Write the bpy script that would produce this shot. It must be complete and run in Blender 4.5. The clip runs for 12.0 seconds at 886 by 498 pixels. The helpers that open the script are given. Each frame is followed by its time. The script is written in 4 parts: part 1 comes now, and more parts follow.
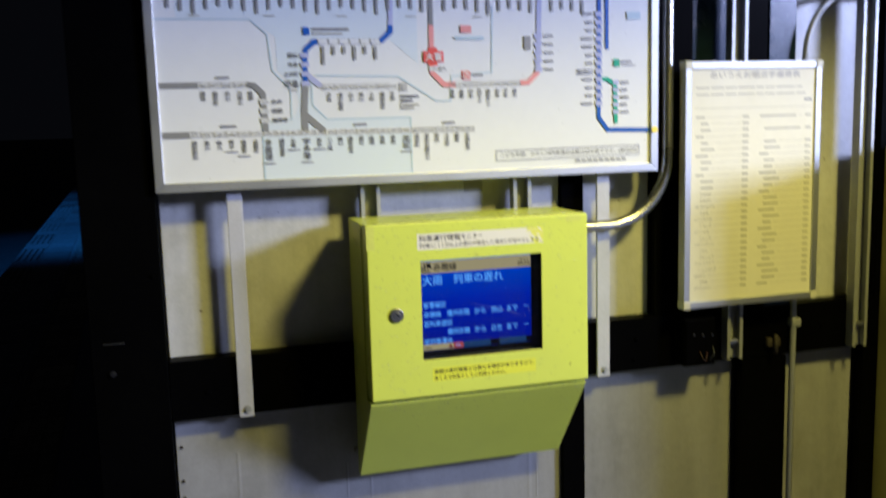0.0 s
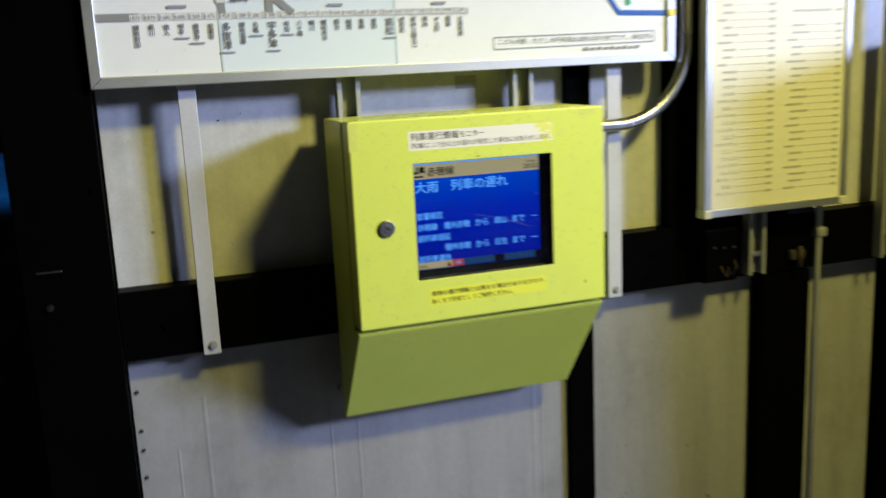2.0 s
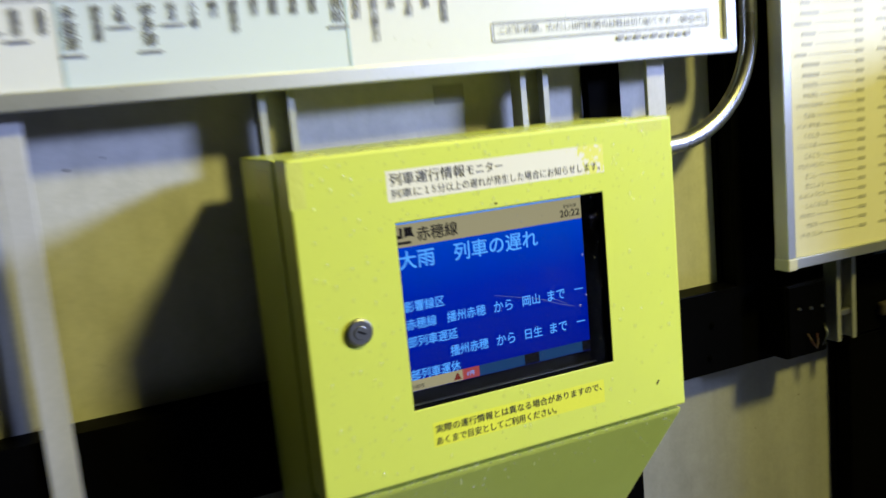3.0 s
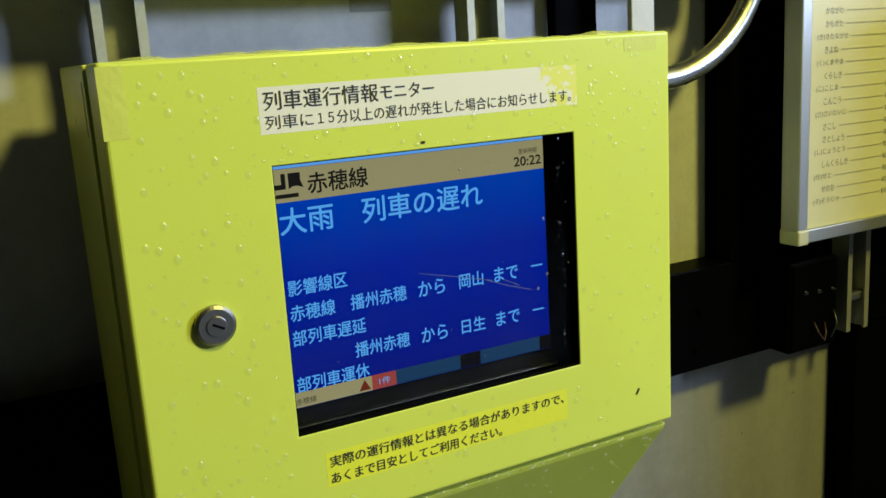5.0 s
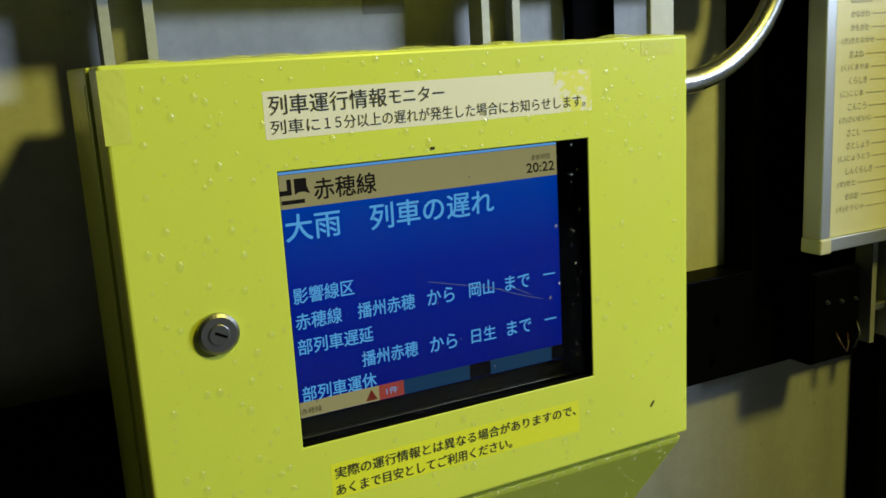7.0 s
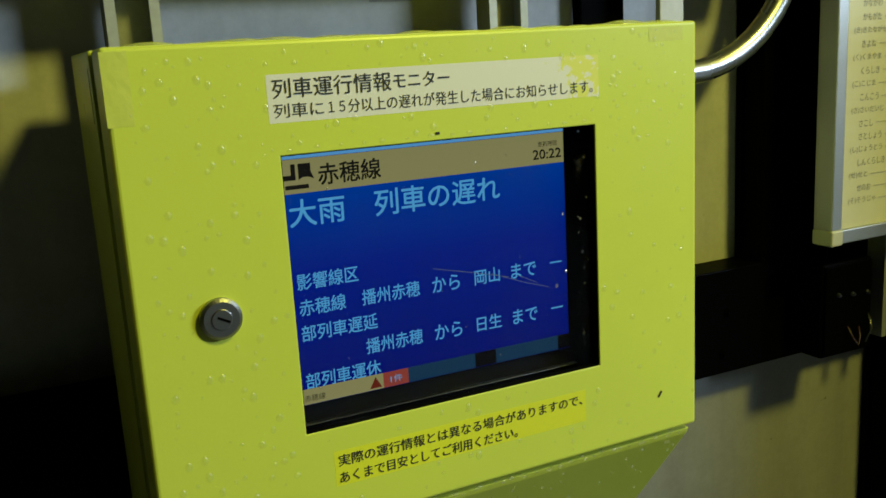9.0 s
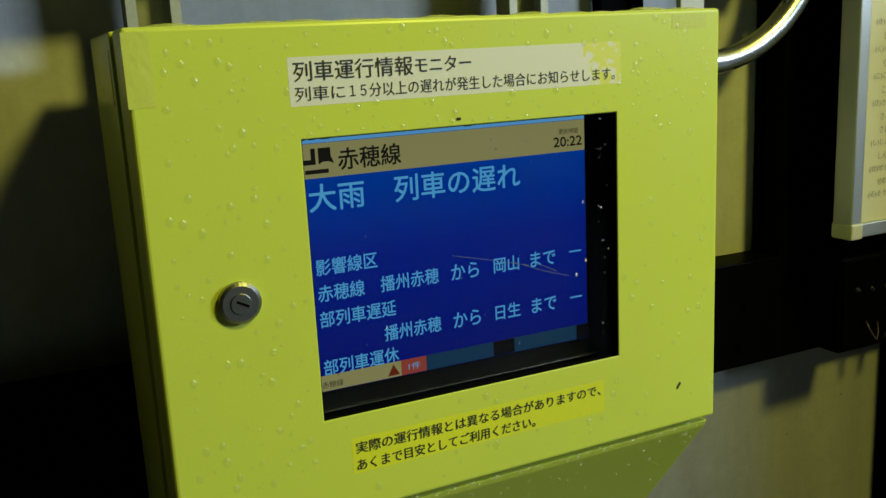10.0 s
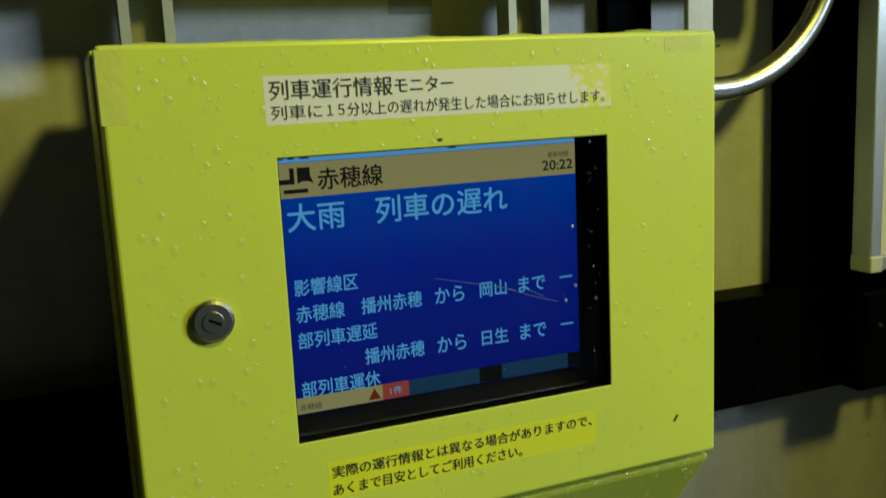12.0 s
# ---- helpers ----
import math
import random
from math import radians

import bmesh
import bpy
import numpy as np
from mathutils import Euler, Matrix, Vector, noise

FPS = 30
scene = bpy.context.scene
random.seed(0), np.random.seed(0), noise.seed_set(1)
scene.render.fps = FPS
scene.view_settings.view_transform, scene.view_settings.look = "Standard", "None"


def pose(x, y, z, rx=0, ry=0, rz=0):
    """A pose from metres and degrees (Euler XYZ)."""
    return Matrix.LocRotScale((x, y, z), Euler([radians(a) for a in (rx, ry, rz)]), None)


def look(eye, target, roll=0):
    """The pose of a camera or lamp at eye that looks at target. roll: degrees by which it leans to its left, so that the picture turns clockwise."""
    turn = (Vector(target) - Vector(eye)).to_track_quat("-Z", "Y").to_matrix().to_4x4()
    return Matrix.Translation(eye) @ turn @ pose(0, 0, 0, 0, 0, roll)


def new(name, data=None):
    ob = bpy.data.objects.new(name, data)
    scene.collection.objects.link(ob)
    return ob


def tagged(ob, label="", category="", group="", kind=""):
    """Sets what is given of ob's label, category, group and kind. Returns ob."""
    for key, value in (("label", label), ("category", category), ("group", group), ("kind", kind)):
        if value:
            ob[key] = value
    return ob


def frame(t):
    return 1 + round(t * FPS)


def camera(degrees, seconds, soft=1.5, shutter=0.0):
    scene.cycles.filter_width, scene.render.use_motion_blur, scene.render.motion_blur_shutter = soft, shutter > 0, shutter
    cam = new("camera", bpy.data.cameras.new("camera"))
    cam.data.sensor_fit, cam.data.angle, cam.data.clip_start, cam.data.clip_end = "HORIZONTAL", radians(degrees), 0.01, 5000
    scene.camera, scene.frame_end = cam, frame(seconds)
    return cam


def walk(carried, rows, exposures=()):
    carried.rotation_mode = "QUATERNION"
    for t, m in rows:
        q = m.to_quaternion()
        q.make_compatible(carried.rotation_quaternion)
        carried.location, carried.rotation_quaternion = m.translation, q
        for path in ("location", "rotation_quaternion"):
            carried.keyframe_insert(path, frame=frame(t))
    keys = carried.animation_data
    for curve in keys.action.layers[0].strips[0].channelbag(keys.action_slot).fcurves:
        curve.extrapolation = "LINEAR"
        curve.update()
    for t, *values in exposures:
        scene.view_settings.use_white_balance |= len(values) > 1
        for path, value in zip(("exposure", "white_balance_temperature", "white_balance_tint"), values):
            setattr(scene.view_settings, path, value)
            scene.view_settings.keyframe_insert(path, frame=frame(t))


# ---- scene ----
cam = camera(52.0, 12.0, 1.5, 0.8)
PATH = [
    (0, (0.132, 0.063, 1.578), (0.675, 1.967, 1.3), -1.6),
    (0.5, (0.162, 0.069, 1.551), (0.715, 1.96, 1.207), -3.0),
    (1, (0.157, 0.054, 1.544), (0.716, 1.946, 1.213), -2.5),
    (1.5, (0.159, 0.091, 1.525), (0.733, 1.971, 1.156), -1.8),
    (2, (0.129, 0.308, 1.476), (0.758, 2.164, 1.077), -2.7),
    (2.2, (0.106, 0.444, 1.479), (0.848, 2.26, 1.089), -0.9),
    (2.5, (0.12, 0.593, 1.461), (0.935, 2.378, 1.074), -3.8),
    (2.8, (0.162, 0.76, 1.466), (1.003, 2.54, 1.111), -4.5),
    (3, (0.222, 0.861, 1.439), (1.052, 2.651, 1.111), -5.4),
    (3.2, (0.264, 0.946, 1.43), (1.125, 2.716, 1.076), -5.2),
    (3.5, (0.334, 1.026, 1.415), (1.196, 2.786, 1.015), -4.0),
    (3.7, (0.353, 1.063, 1.404), (1.247, 2.804, 0.992), -4.1),
    (5.3, (0.373, 1.087, 1.39), (1.279, 2.819, 0.968), -3.5),
    (5.5, (0.384, 1.087, 1.39), (1.264, 2.832, 0.965), -3.8),
    (6, (0.386, 1.096, 1.384), (1.264, 2.843, 0.966), -3.4),
    (6.5, (0.378, 1.103, 1.387), (1.253, 2.854, 0.979), -3.4),
    (7, (0.38, 1.096, 1.392), (1.246, 2.85, 0.975), -3.3),
    (7.2, (0.387, 1.089, 1.393), (1.251, 2.845, 0.981), -3.2),
    (8.8, (0.386, 1.099, 1.385), (1.239, 2.857, 0.959), -3.2),
    (9, (0.385, 1.097, 1.382), (1.228, 2.862, 0.965), -3.3),
    (9.5, (0.383, 1.1, 1.378), (1.216, 2.868, 0.953), -3.5),
    (10, (0.379, 1.104, 1.375), (1.205, 2.875, 0.951), -2.9),
    (10.5, (0.383, 1.101, 1.378), (1.214, 2.87, 0.955), -2.9),
    (11, (0.391, 1.102, 1.374), (1.205, 2.878, 0.944), -3.1),
    (11.5, (0.429, 1.098, 1.364), (1.175, 2.91, 0.961), -3.2),
    (12, (0.424, 1.091, 1.361), (1.158, 2.921, 1.023), -2.8),
]
walk(cam, [(t, look(eye, target, roll)) for t, eye, target, roll in PATH],
     [(0.0, -0.05, 5400, 24), (1.5, 0.05, 5350, 22), (2.5, 0.10, 5300, 21), (3.7, 0.08, 5150, 19), (5.5, -0.30, 5850, 2), (7.0, -0.41, 6050, -1), (9.0, -0.60, 6150, -9), (12.0, -0.75, 6150, -10)])


# ---------------------------------------------------------------- world and lamps
world = bpy.data.worlds.new("night")
scene.world = world
world.use_nodes = True
world.node_tree.nodes["Background"].inputs[0].default_value = (0.30, 0.32, 0.36, 1)
world.node_tree.nodes["Background"].inputs[1].default_value = 0.006


def tube_lamp(name, eye, target, length, breadth, watts, colour):
    data = bpy.data.lights.new(name, "AREA")
    data.shape, data.size, data.size_y = "RECTANGLE", length, breadth
    data.energy, data.color = watts, colour
    ob = new(name, data)
    ob.matrix_world = look(eye, target)
    return ob


# cool white tube far along the canopy, warm yellow tube nearer and steeper
tube_lamp("white_tube", (5.63, -2.33, 3.18), (0.4, 1.86, 1.3), 1.4, 0.95, 575, (0.78, 0.845, 1.08))
tube_lamp("yellow_tube", (1.60, 0.05, 2.92), (0.8, 1.86, 1.2), 0.35, 0.26, 65, (1.0, 0.83, 0.135))
# cold lamp over the far part of the platform
spot = bpy.data.lights.new("platform_lamp", "SPOT")
spot.energy, spot.color, spot.spot_size, spot.spot_blend, spot.shadow_soft_size = 850, (0.05, 0.36, 1.0), radians(104), 0.35, 0.3
new("platform_lamp", spot).matrix_world = look((-1.9, 19.5, 6.0), (-1.9, 19.4, 0))

# ---------------------------------------------------------------- materials


def material(name, colour, rough=0.5, metal=0.0, spec=0.5):
    m = bpy.data.materials.new(name)
    m.use_nodes = True
    b = m.node_tree.nodes["Principled BSDF"]
    b.inputs["Base Color"].default_value = (*colour, 1)
    b.inputs["Roughness"].default_value = rough
    b.inputs["Metallic"].default_value = metal
    b.inputs["Specular IOR Level"].default_value = spec
    return m


def coords(m, scale):
    n, l = m.node_tree.nodes, m.node_tree.links
    geo, mp = n.new("ShaderNodeNewGeometry"), n.new("ShaderNodeMapping")
    mp.inputs["Scale"].default_value = scale
    l.new(geo.outputs["Position"], mp.inputs["Vector"])
    return mp.outputs["Vector"]


def noise_node(m, scale, detail=4.0, rough=0.55, stretch=(1, 1, 1)):
    n, l = m.node_tree.nodes, m.node_tree.links
    t = n.new("ShaderNodeTexNoise")
    t.inputs["Scale"].default_value, t.inputs["Detail"].default_value, t.inputs["Roughness"].default_value = scale, detail, rough
    l.new(coords(m, stretch), t.inputs["Vector"])
    return t.outputs["Fac"]


def ramp(m, fac, stops):
    n, l = m.node_tree.nodes, m.node_tree.links
    r = n.new("ShaderNodeValToRGB")
    while len(r.color_ramp.elements) < len(stops):
        r.color_ramp.elements.new(0.5)
    for e, (p, c) in zip(r.color_ramp.elements, stops):
        e.position, e.color = p, (*c, 1)
    l.new(fac, r.inputs["Fac"])
    return r.outputs["Color"]


def mix(m, kind, a, b, fac=1.0):
    n, l = m.node_tree.nodes, m.node_tree.links
    x = n.new("ShaderNodeMix")
    x.data_type, x.blend_type = "RGBA", kind
    x.inputs["Factor"].default_value = fac
    l.new(a, x.inputs[6])
    l.new(b, x.inputs[7])
    return x.outputs[2]


def wire(m, out, socket):
    m.node_tree.links.new(out, m.node_tree.nodes["Principled BSDF"].inputs[socket])


def bump(m, fac, strength, distance):
    n, l = m.node_tree.nodes, m.node_tree.links
    b = n.new("ShaderNodeBump")
    b.inputs["Strength"].default_value, b.inputs["Distance"].default_value = strength, distance
    l.new(fac, b.inputs["Height"])
    wire(m, b.outputs["Normal"], "Normal")


def grey(v):
    return (v, v, v)


def worn(name, colour, rough, metal=0.0, spots=0.12, grain=0.05, fine=260, relief=0.0004, stretch=(1, 1, 1), gloss=0.12):
    """Paint or metal with stains of hand size and fine grain, in colour, gloss and relief."""
    m = material(name, colour, rough, metal)
    big = noise_node(m, 7, 5, 0.6, stretch)
    small = noise_node(m, fine, 3, 0.6)
    c1 = ramp(m, big, [(0.3, tuple(c * (1 - spots) for c in colour)), (0.7, colour)])
    c2 = ramp(m, small, [(0.3, grey(1 - grain)), (0.7, grey(1.0))])
    wire(m, mix(m, "MULTIPLY", c1, c2), "Base Color")
    wire(m, ramp(m, big, [(0.25, grey(min(1, rough + gloss))), (0.75, grey(max(0.03, rough - gloss * 0.5)))]), "Roughness")
    bump(m, small, 0.25, relief)
    return m


M_YELLOW = worn("yellow_enamel", (0.60, 0.67, 0.080), 0.31, spots=0.06, grain=0.03, fine=500, relief=0.0002)
M_YTAPE = worn("clear_tape", (0.60, 0.64, 0.11), 0.30, spots=0.12)
M_BLACK = worn("black_gloss_paint", (0.0016, 0.0016, 0.0018), 0.35, spots=0.4, grain=0.2, fine=120, relief=0.0003, gloss=0.05)
M_BOLT = worn("dull_bolt_steel", (0.16, 0.16, 0.17), 0.3, 1.0, spots=0.3)
M_BLACK.node_tree.nodes["Principled BSDF"].inputs["IOR"].default_value = 1.06
# black enamel; the blue it reflects is painted into the base colour
M_BLUESHEEN = worn("black_enamel_blue_sheen", (0.016, 0.040, 0.085), 0.22, spots=0.5, grain=0.2, fine=40, relief=0.001)
M_ALU = worn("brushed_aluminium", (0.52, 0.53, 0.53), 0.46, 1.0, spots=0.12, fine=400, relief=0.0002)
M_GALV = worn("galvanised_steel", (0.42, 0.43, 0.43), 0.46, 0.55, spots=0.25, grain=0.12, fine=180)
M_STRUT = worn("grey_painted_steel", (0.50, 0.50, 0.52), 0.5, 0.1, spots=0.18, grain=0.08, fine=150)
M_CHROME = worn("polished_steel", (0.68, 0.68, 0.66), 0.27, 1.0, spots=0.15, fine=300, relief=0.0001)
M_LOCK = worn("lock_nickel", (0.46, 0.455, 0.44), 0.30, 1.0, spots=0.3, fine=500)
M_DARK = material("dark_slot", (0.0015, 0.0015, 0.0015), 0.8, 0.0, 0.05)
M_RUST = worn("rusty_bolt", (0.04, 0.03, 0.02), 0.7, 0.3, spots=0.5)
M_OLIVE = worn("yellow_olive_enamel", (0.50, 0.46, 0.12), 0.4, spots=0.1)
M_GREYCAB = worn("grey_enamel", (0.40, 0.41, 0.42), 0.4, spots=0.1)
M_ROOF = worn("dark_soffit_paint", (0.025, 0.025, 0.025), 0.7)
M_FARWALL = worn("dark_brown_boards", (0.05, 0.045, 0.04), 0.6)
M_WIRE = material("orange_wire", (0.03, 0.008, 0.004), 0.5)
M_WHITE = worn("printed_white_sheet", (0.72, 0.73, 0.71), 0.30, spots=0.04, grain=0.02, fine=60, relief=0.0001)
M_PALE = material("printed_pale_blue", (0.62, 0.68, 0.70), 0.3)
M_PALELINE = material("printed_blue_outline", (0.46, 0.57, 0.62), 0.3)
M_MAPGREY = material("printed_grey", (0.24, 0.24, 0.23), 0.3)
M_BOXGREY = material("printed_light_grey", (0.44, 0.44, 0.42), 0.3)
M_INK = material("printed_black", (0.12, 0.12, 0.125), 0.35)
M_INKSOFT = material("printed_dark_grey", (0.26, 0.26, 0.26), 0.4)
M_FAINT = material("printed_faint_grey", (0.40, 0.39, 0.33), 0.4)
M_RULE = material("printed_rule_grey", (0.47, 0.45, 0.38), 0.4)
M_HEAD = material("printed_heading_grey", (0.36, 0.35, 0.32), 0.4)
M_BLUE = material("printed_blue", (0.02, 0.10, 0.42), 0.3)
M_LAV = material("printed_lavender", (0.42, 0.44, 0.62), 0.3)
M_RED = material("printed_red", (0.70, 0.10, 0.08), 0.3)
M_PINK = material("printed_pink", (0.72, 0.30, 0.28), 0.3)
M_GREEN = material("printed_green", (0.03, 0.36, 0.22), 0.3)
M_DOT = material("yellow_sticker", (0.75, 0.62, 0.05), 0.4)
M_PAPER = worn("cream_paper", (0.68, 0.66, 0.54), 0.5, spots=0.05, grain=0.03, fine=80, relief=0.0002)
M_CORNER = material("cream_plastic", (0.52, 0.51, 0.42), 0.45)
M_TEXTBLACK = material("label_ink", (0.028, 0.028, 0.026), 0.4)
M_SCRATCH = material("scratched_glass", (0.10, 0.12, 0.17), 0.5)


def wall_sheet(name, colour):
    """Painted steel sheet: streaks that run down, blotches, fine orange peel."""
    m = material(name, colour, 0.4)
    streak = noise_node(m, 16, 5, 0.6, (1, 1, 0.10))
    blot = noise_node(m, 5, 6, 0.65)
    small = noise_node(m, 220, 3, 0.6)
    c = ramp(m, streak, [(0.25, tuple(v * 0.80 for v in colour)), (0.55, colour), (0.8, tuple(min(1, v * 1.1) for v in colour))])
    c = mix(m, "MULTIPLY", c, ramp(m, blot, [(0.28, (0.80, 0.79, 0.76)), (0.5, grey(1.0))]))
    c = mix(m, "MULTIPLY", c, ramp(m, small, [(0.3, grey(0.94)), (0.7, grey(1.0))]))
    mid = noise_node(m, 70, 4, 0.7)
    c = mix(m, "MULTIPLY", c, ramp(m, mid, [(0.35, grey(0.92)), (0.6, grey(1.0))]))
    specks = noise_node(m, 48, 2, 0.5)
    c = mix(m, "MULTIPLY", c, ramp(m, specks, [(0.215, (0.45, 0.40, 0.34)), (0.25, grey(1.0))]))
    wire(m, c, "Base Color")
    wire(m, ramp(m, streak, [(0.3, grey(0.5)), (0.7, grey(0.34))]), "Roughness")
    bump(m, blot, 0.10, 0.004)
    return m


M_WALL = wall_sheet("light_grey_painted_sheet", (0.50, 0.50, 0.485))
# darker copy: the weaker light low on the wall is put into the grey
M_WALLLOW = wall_sheet("darkened_grey_sheet", (0.28, 0.28, 0.275))


def concrete():
    m = material("platform_concrete", (0.11, 0.11, 0.105), 0.6)
    big, small = noise_node(m, 1.3, 5, 0.6), noise_node(m, 60, 4, 0.7)
    c = ramp(m, big, [(0.3, (0.11, 0.11, 0.108)), (0.7, (0.20, 0.20, 0.19))])
    c = mix(m, "MULTIPLY", c, ramp(m, small, [(0.3, grey(0.7)), (0.7, grey(1.0))]))
    wire(m, c, "Base Color")
    wire(m, ramp(m, big, [(0.3, grey(0.3)), (0.7, grey(0.65))]), "Roughness")
    bump(m, small, 0.4, 0.002)
    return m


M_CONC = concrete()
M_SLAB = worn("paving_slab", (0.20, 0.20, 0.195), 0.40, spots=0.5, grain=0.3, fine=40, relief=0.002)
M_TACT = worn("yellow_tactile_tile", (0.42, 0.34, 0.16), 0.5, spots=0.3, grain=0.2, fine=60)
# darker tile base: shade between the raised bars is put into the colour
M_TACTBASE = worn("shaded_tactile_base", (0.14, 0.12, 0.07), 0.5, spots=0.3, grain=0.2, fine=60)
for _m in (M_SLAB, M_TACT):
    _n, _l = _m.node_tree.nodes, _m.node_tree.links
    _b = _n["Principled BSDF"]
    _src = _b.inputs["Base Color"].links[0].from_socket
    _l.new(mix(_m, "MULTIPLY", _src, ramp(_m, _n.new("ShaderNodeObjectInfo").outputs["Random"], [(0.0, grey(0.35)), (1.0, grey(1.0))])), _b.inputs["Base Color"])
M_BALLAST = worn("track_ballast", (0.05, 0.05, 0.05), 0.9, spots=0.4, grain=0.5, fine=30, relief=0.02)


def title_sheet():
    """White sticker whose print is rubbed off in patches towards one end, down to the yellow."""
    m = material("rubbed_white_sticker", (0.7, 0.68, 0.6), 0.4)
    n, l = m.node_tree.nodes, m.node_tree.links
    geo, sep = n.new("ShaderNodeNewGeometry"), n.new("ShaderNodeSeparateXYZ")
    l.new(geo.outputs["Position"], sep.inputs[0])
    grad = n.new("ShaderNodeMapRange")
    grad.inputs["From Min"].default_value, grad.inputs["From Max"].default_value = 0.700, 0.765
    grad.inputs["To Min"].default_value, grad.inputs["To Max"].default_value = -0.45, 0.10
    l.new(sep.outputs["X"], grad.inputs["Value"])
    add = n.new("ShaderNodeMath")
    l.new(noise_node(m, 130, 5, 0.65), add.inputs[0])
    l.new(grad.outputs["Result"], add.inputs[1])
    wire(m, ramp(m, add.outputs[0], [(0.50, (0.70, 0.68, 0.58)), (0.56, (0.66, 0.66, 0.10))]), "Base Color")
    return m


M_TITLE = title_sheet()
M_NOTE = worn("yellow_sticker_film", (0.72, 0.74, 0.03), 0.35, spots=0.1, grain=0.03)


def glowing(name, colour, strength=1.0):
    m = bpy.data.materials.new(name)
    m.use_nodes = True
    b = m.node_tree.nodes["Principled BSDF"]
    b.inputs["Base Color"].default_value = (0.002, 0.002, 0.002, 1)
    b.inputs["Roughness"].default_value = 0.2
    b.inputs["Specular IOR Level"].default_value = 0.0
    b.inputs["Emission Color"].default_value = (*colour, 1)
    b.inputs["Emission Strength"].default_value = strength * 0.88
    return m


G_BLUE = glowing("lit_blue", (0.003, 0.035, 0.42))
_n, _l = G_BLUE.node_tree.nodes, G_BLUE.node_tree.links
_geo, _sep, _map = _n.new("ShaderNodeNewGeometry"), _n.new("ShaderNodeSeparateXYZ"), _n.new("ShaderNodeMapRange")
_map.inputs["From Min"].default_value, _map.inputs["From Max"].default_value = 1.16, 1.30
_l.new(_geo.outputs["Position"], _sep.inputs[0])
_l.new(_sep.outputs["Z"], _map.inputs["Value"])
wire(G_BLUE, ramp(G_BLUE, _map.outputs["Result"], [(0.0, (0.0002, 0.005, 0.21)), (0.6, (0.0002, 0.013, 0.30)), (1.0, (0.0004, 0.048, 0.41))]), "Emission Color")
G_SKY = glowing("lit_sky_blue", (0.16, 0.40, 0.80))
G_TAN = glowing("lit_tan", (0.36, 0.305, 0.130))
G_TEXT = glowing("lit_pale_text", (0.14, 0.44, 0.84))
G_CELL = glowing("lit_slate", (0.010, 0.042, 0.10))
G_RED = glowing("lit_red", (0.34, 0.055, 0.04))
G_DARKRED = glowing("lit_dark_red", (0.16, 0.02, 0.01))
G_BLACK = glowing("unlit_text", (0.012, 0.010, 0.008))
G_DEAD = glowing("unlit_panel", (0.001, 0.001, 0.002))


def glassy(name, ior, rough):
    m = material(name, (1, 1, 1), rough)
    b = m.node_tree.nodes["Principled BSDF"]
    b.inputs["Transmission Weight"].default_value, b.inputs["IOR"].default_value = 1.0, ior
    return m


M_GLASS = glassy("clear_pane", 1.15, 0.02)


def water(name, milky, glint=0.06, tint=(0.95, 0.95, 0.8, 1)):
    """Bead of water with a clear glint; milky paints a soft sheen of the tint over it."""
    m = bpy.data.materials.new(name)
    m.use_nodes = True
    n, l = m.node_tree.nodes, m.node_tree.links
    n.remove(n["Principled BSDF"])
    out = n["Material Output"].inputs["Surface"]
    clear, gloss, milk = n.new("ShaderNodeBsdfTransparent"), n.new("ShaderNodeBsdfGlossy"), n.new("ShaderNodeBsdfDiffuse")
    gloss.inputs["Roughness"].default_value = 0.22
    milk.inputs["Color"].default_value = tint
    a, b = n.new("ShaderNodeMixShader"), n.new("ShaderNodeMixShader")
    a.inputs[0].default_value, b.inputs[0].default_value = milky, glint
    l.new(clear.outputs[0], a.inputs[1])
    l.new(milk.outputs[0], a.inputs[2])
    l.new(a.outputs[0], b.inputs[1])
    l.new(gloss.outputs[0], b.inputs[2])
    l.new(b.outputs[0], out)
    return m


M_WATER = water("rain_water", 0.035)
# the yellow enamel seen through the pools is painted in as their tint
M_PUDDLE = water("yellow_tinted_puddle", 0.45, 0.12, (0.66, 0.70, 0.10, 1))
M_CLEARWATER = water("rain_water_on_glass", 0.0, 0.3)

# ---------------------------------------------------------------- mesh helpers


def thing(name, x, y, z, label, category, group="", kind=""):
    ob = new(name)
    ob.matrix_world = pose(x, y, z)
    ob.empty_display_size = 0.05
    return tagged(ob, label, category, group, kind)


WORLD = {}


def root(name, x, y, z, label, category, group="", kind=""):
    ob = thing(name, x, y, z, label, category, group, kind)
    WORLD[ob] = pose(x, y, z)
    return ob


def part(name, bm, mat, parent=None, label="", smooth=False):
    """Links a bmesh, in world coordinates, as one mesh object under a thing or a part."""
    me = bpy.data.meshes.new(name)
    bmesh.ops.recalc_face_normals(bm, faces=bm.faces)
    bm.to_mesh(me)
    bm.free()
    return part_mesh(name, me, mat, parent, label, smooth)


def part_mesh(name, me, mat, parent=None, label="", smooth=False, m=None):
    if mat is not None and not me.materials:
        me.materials.append(mat)
    if smooth:
        me.shade_smooth()
    ob = new(name, me)
    m = m or Matrix()
    if parent is not None:
        ob.parent = parent
        ob.matrix_parent_inverse = WORLD[parent].inverted()
    ob.matrix_basis = m
    WORLD[ob] = m.copy()
    if label:
        ob["label"] = label
    return ob


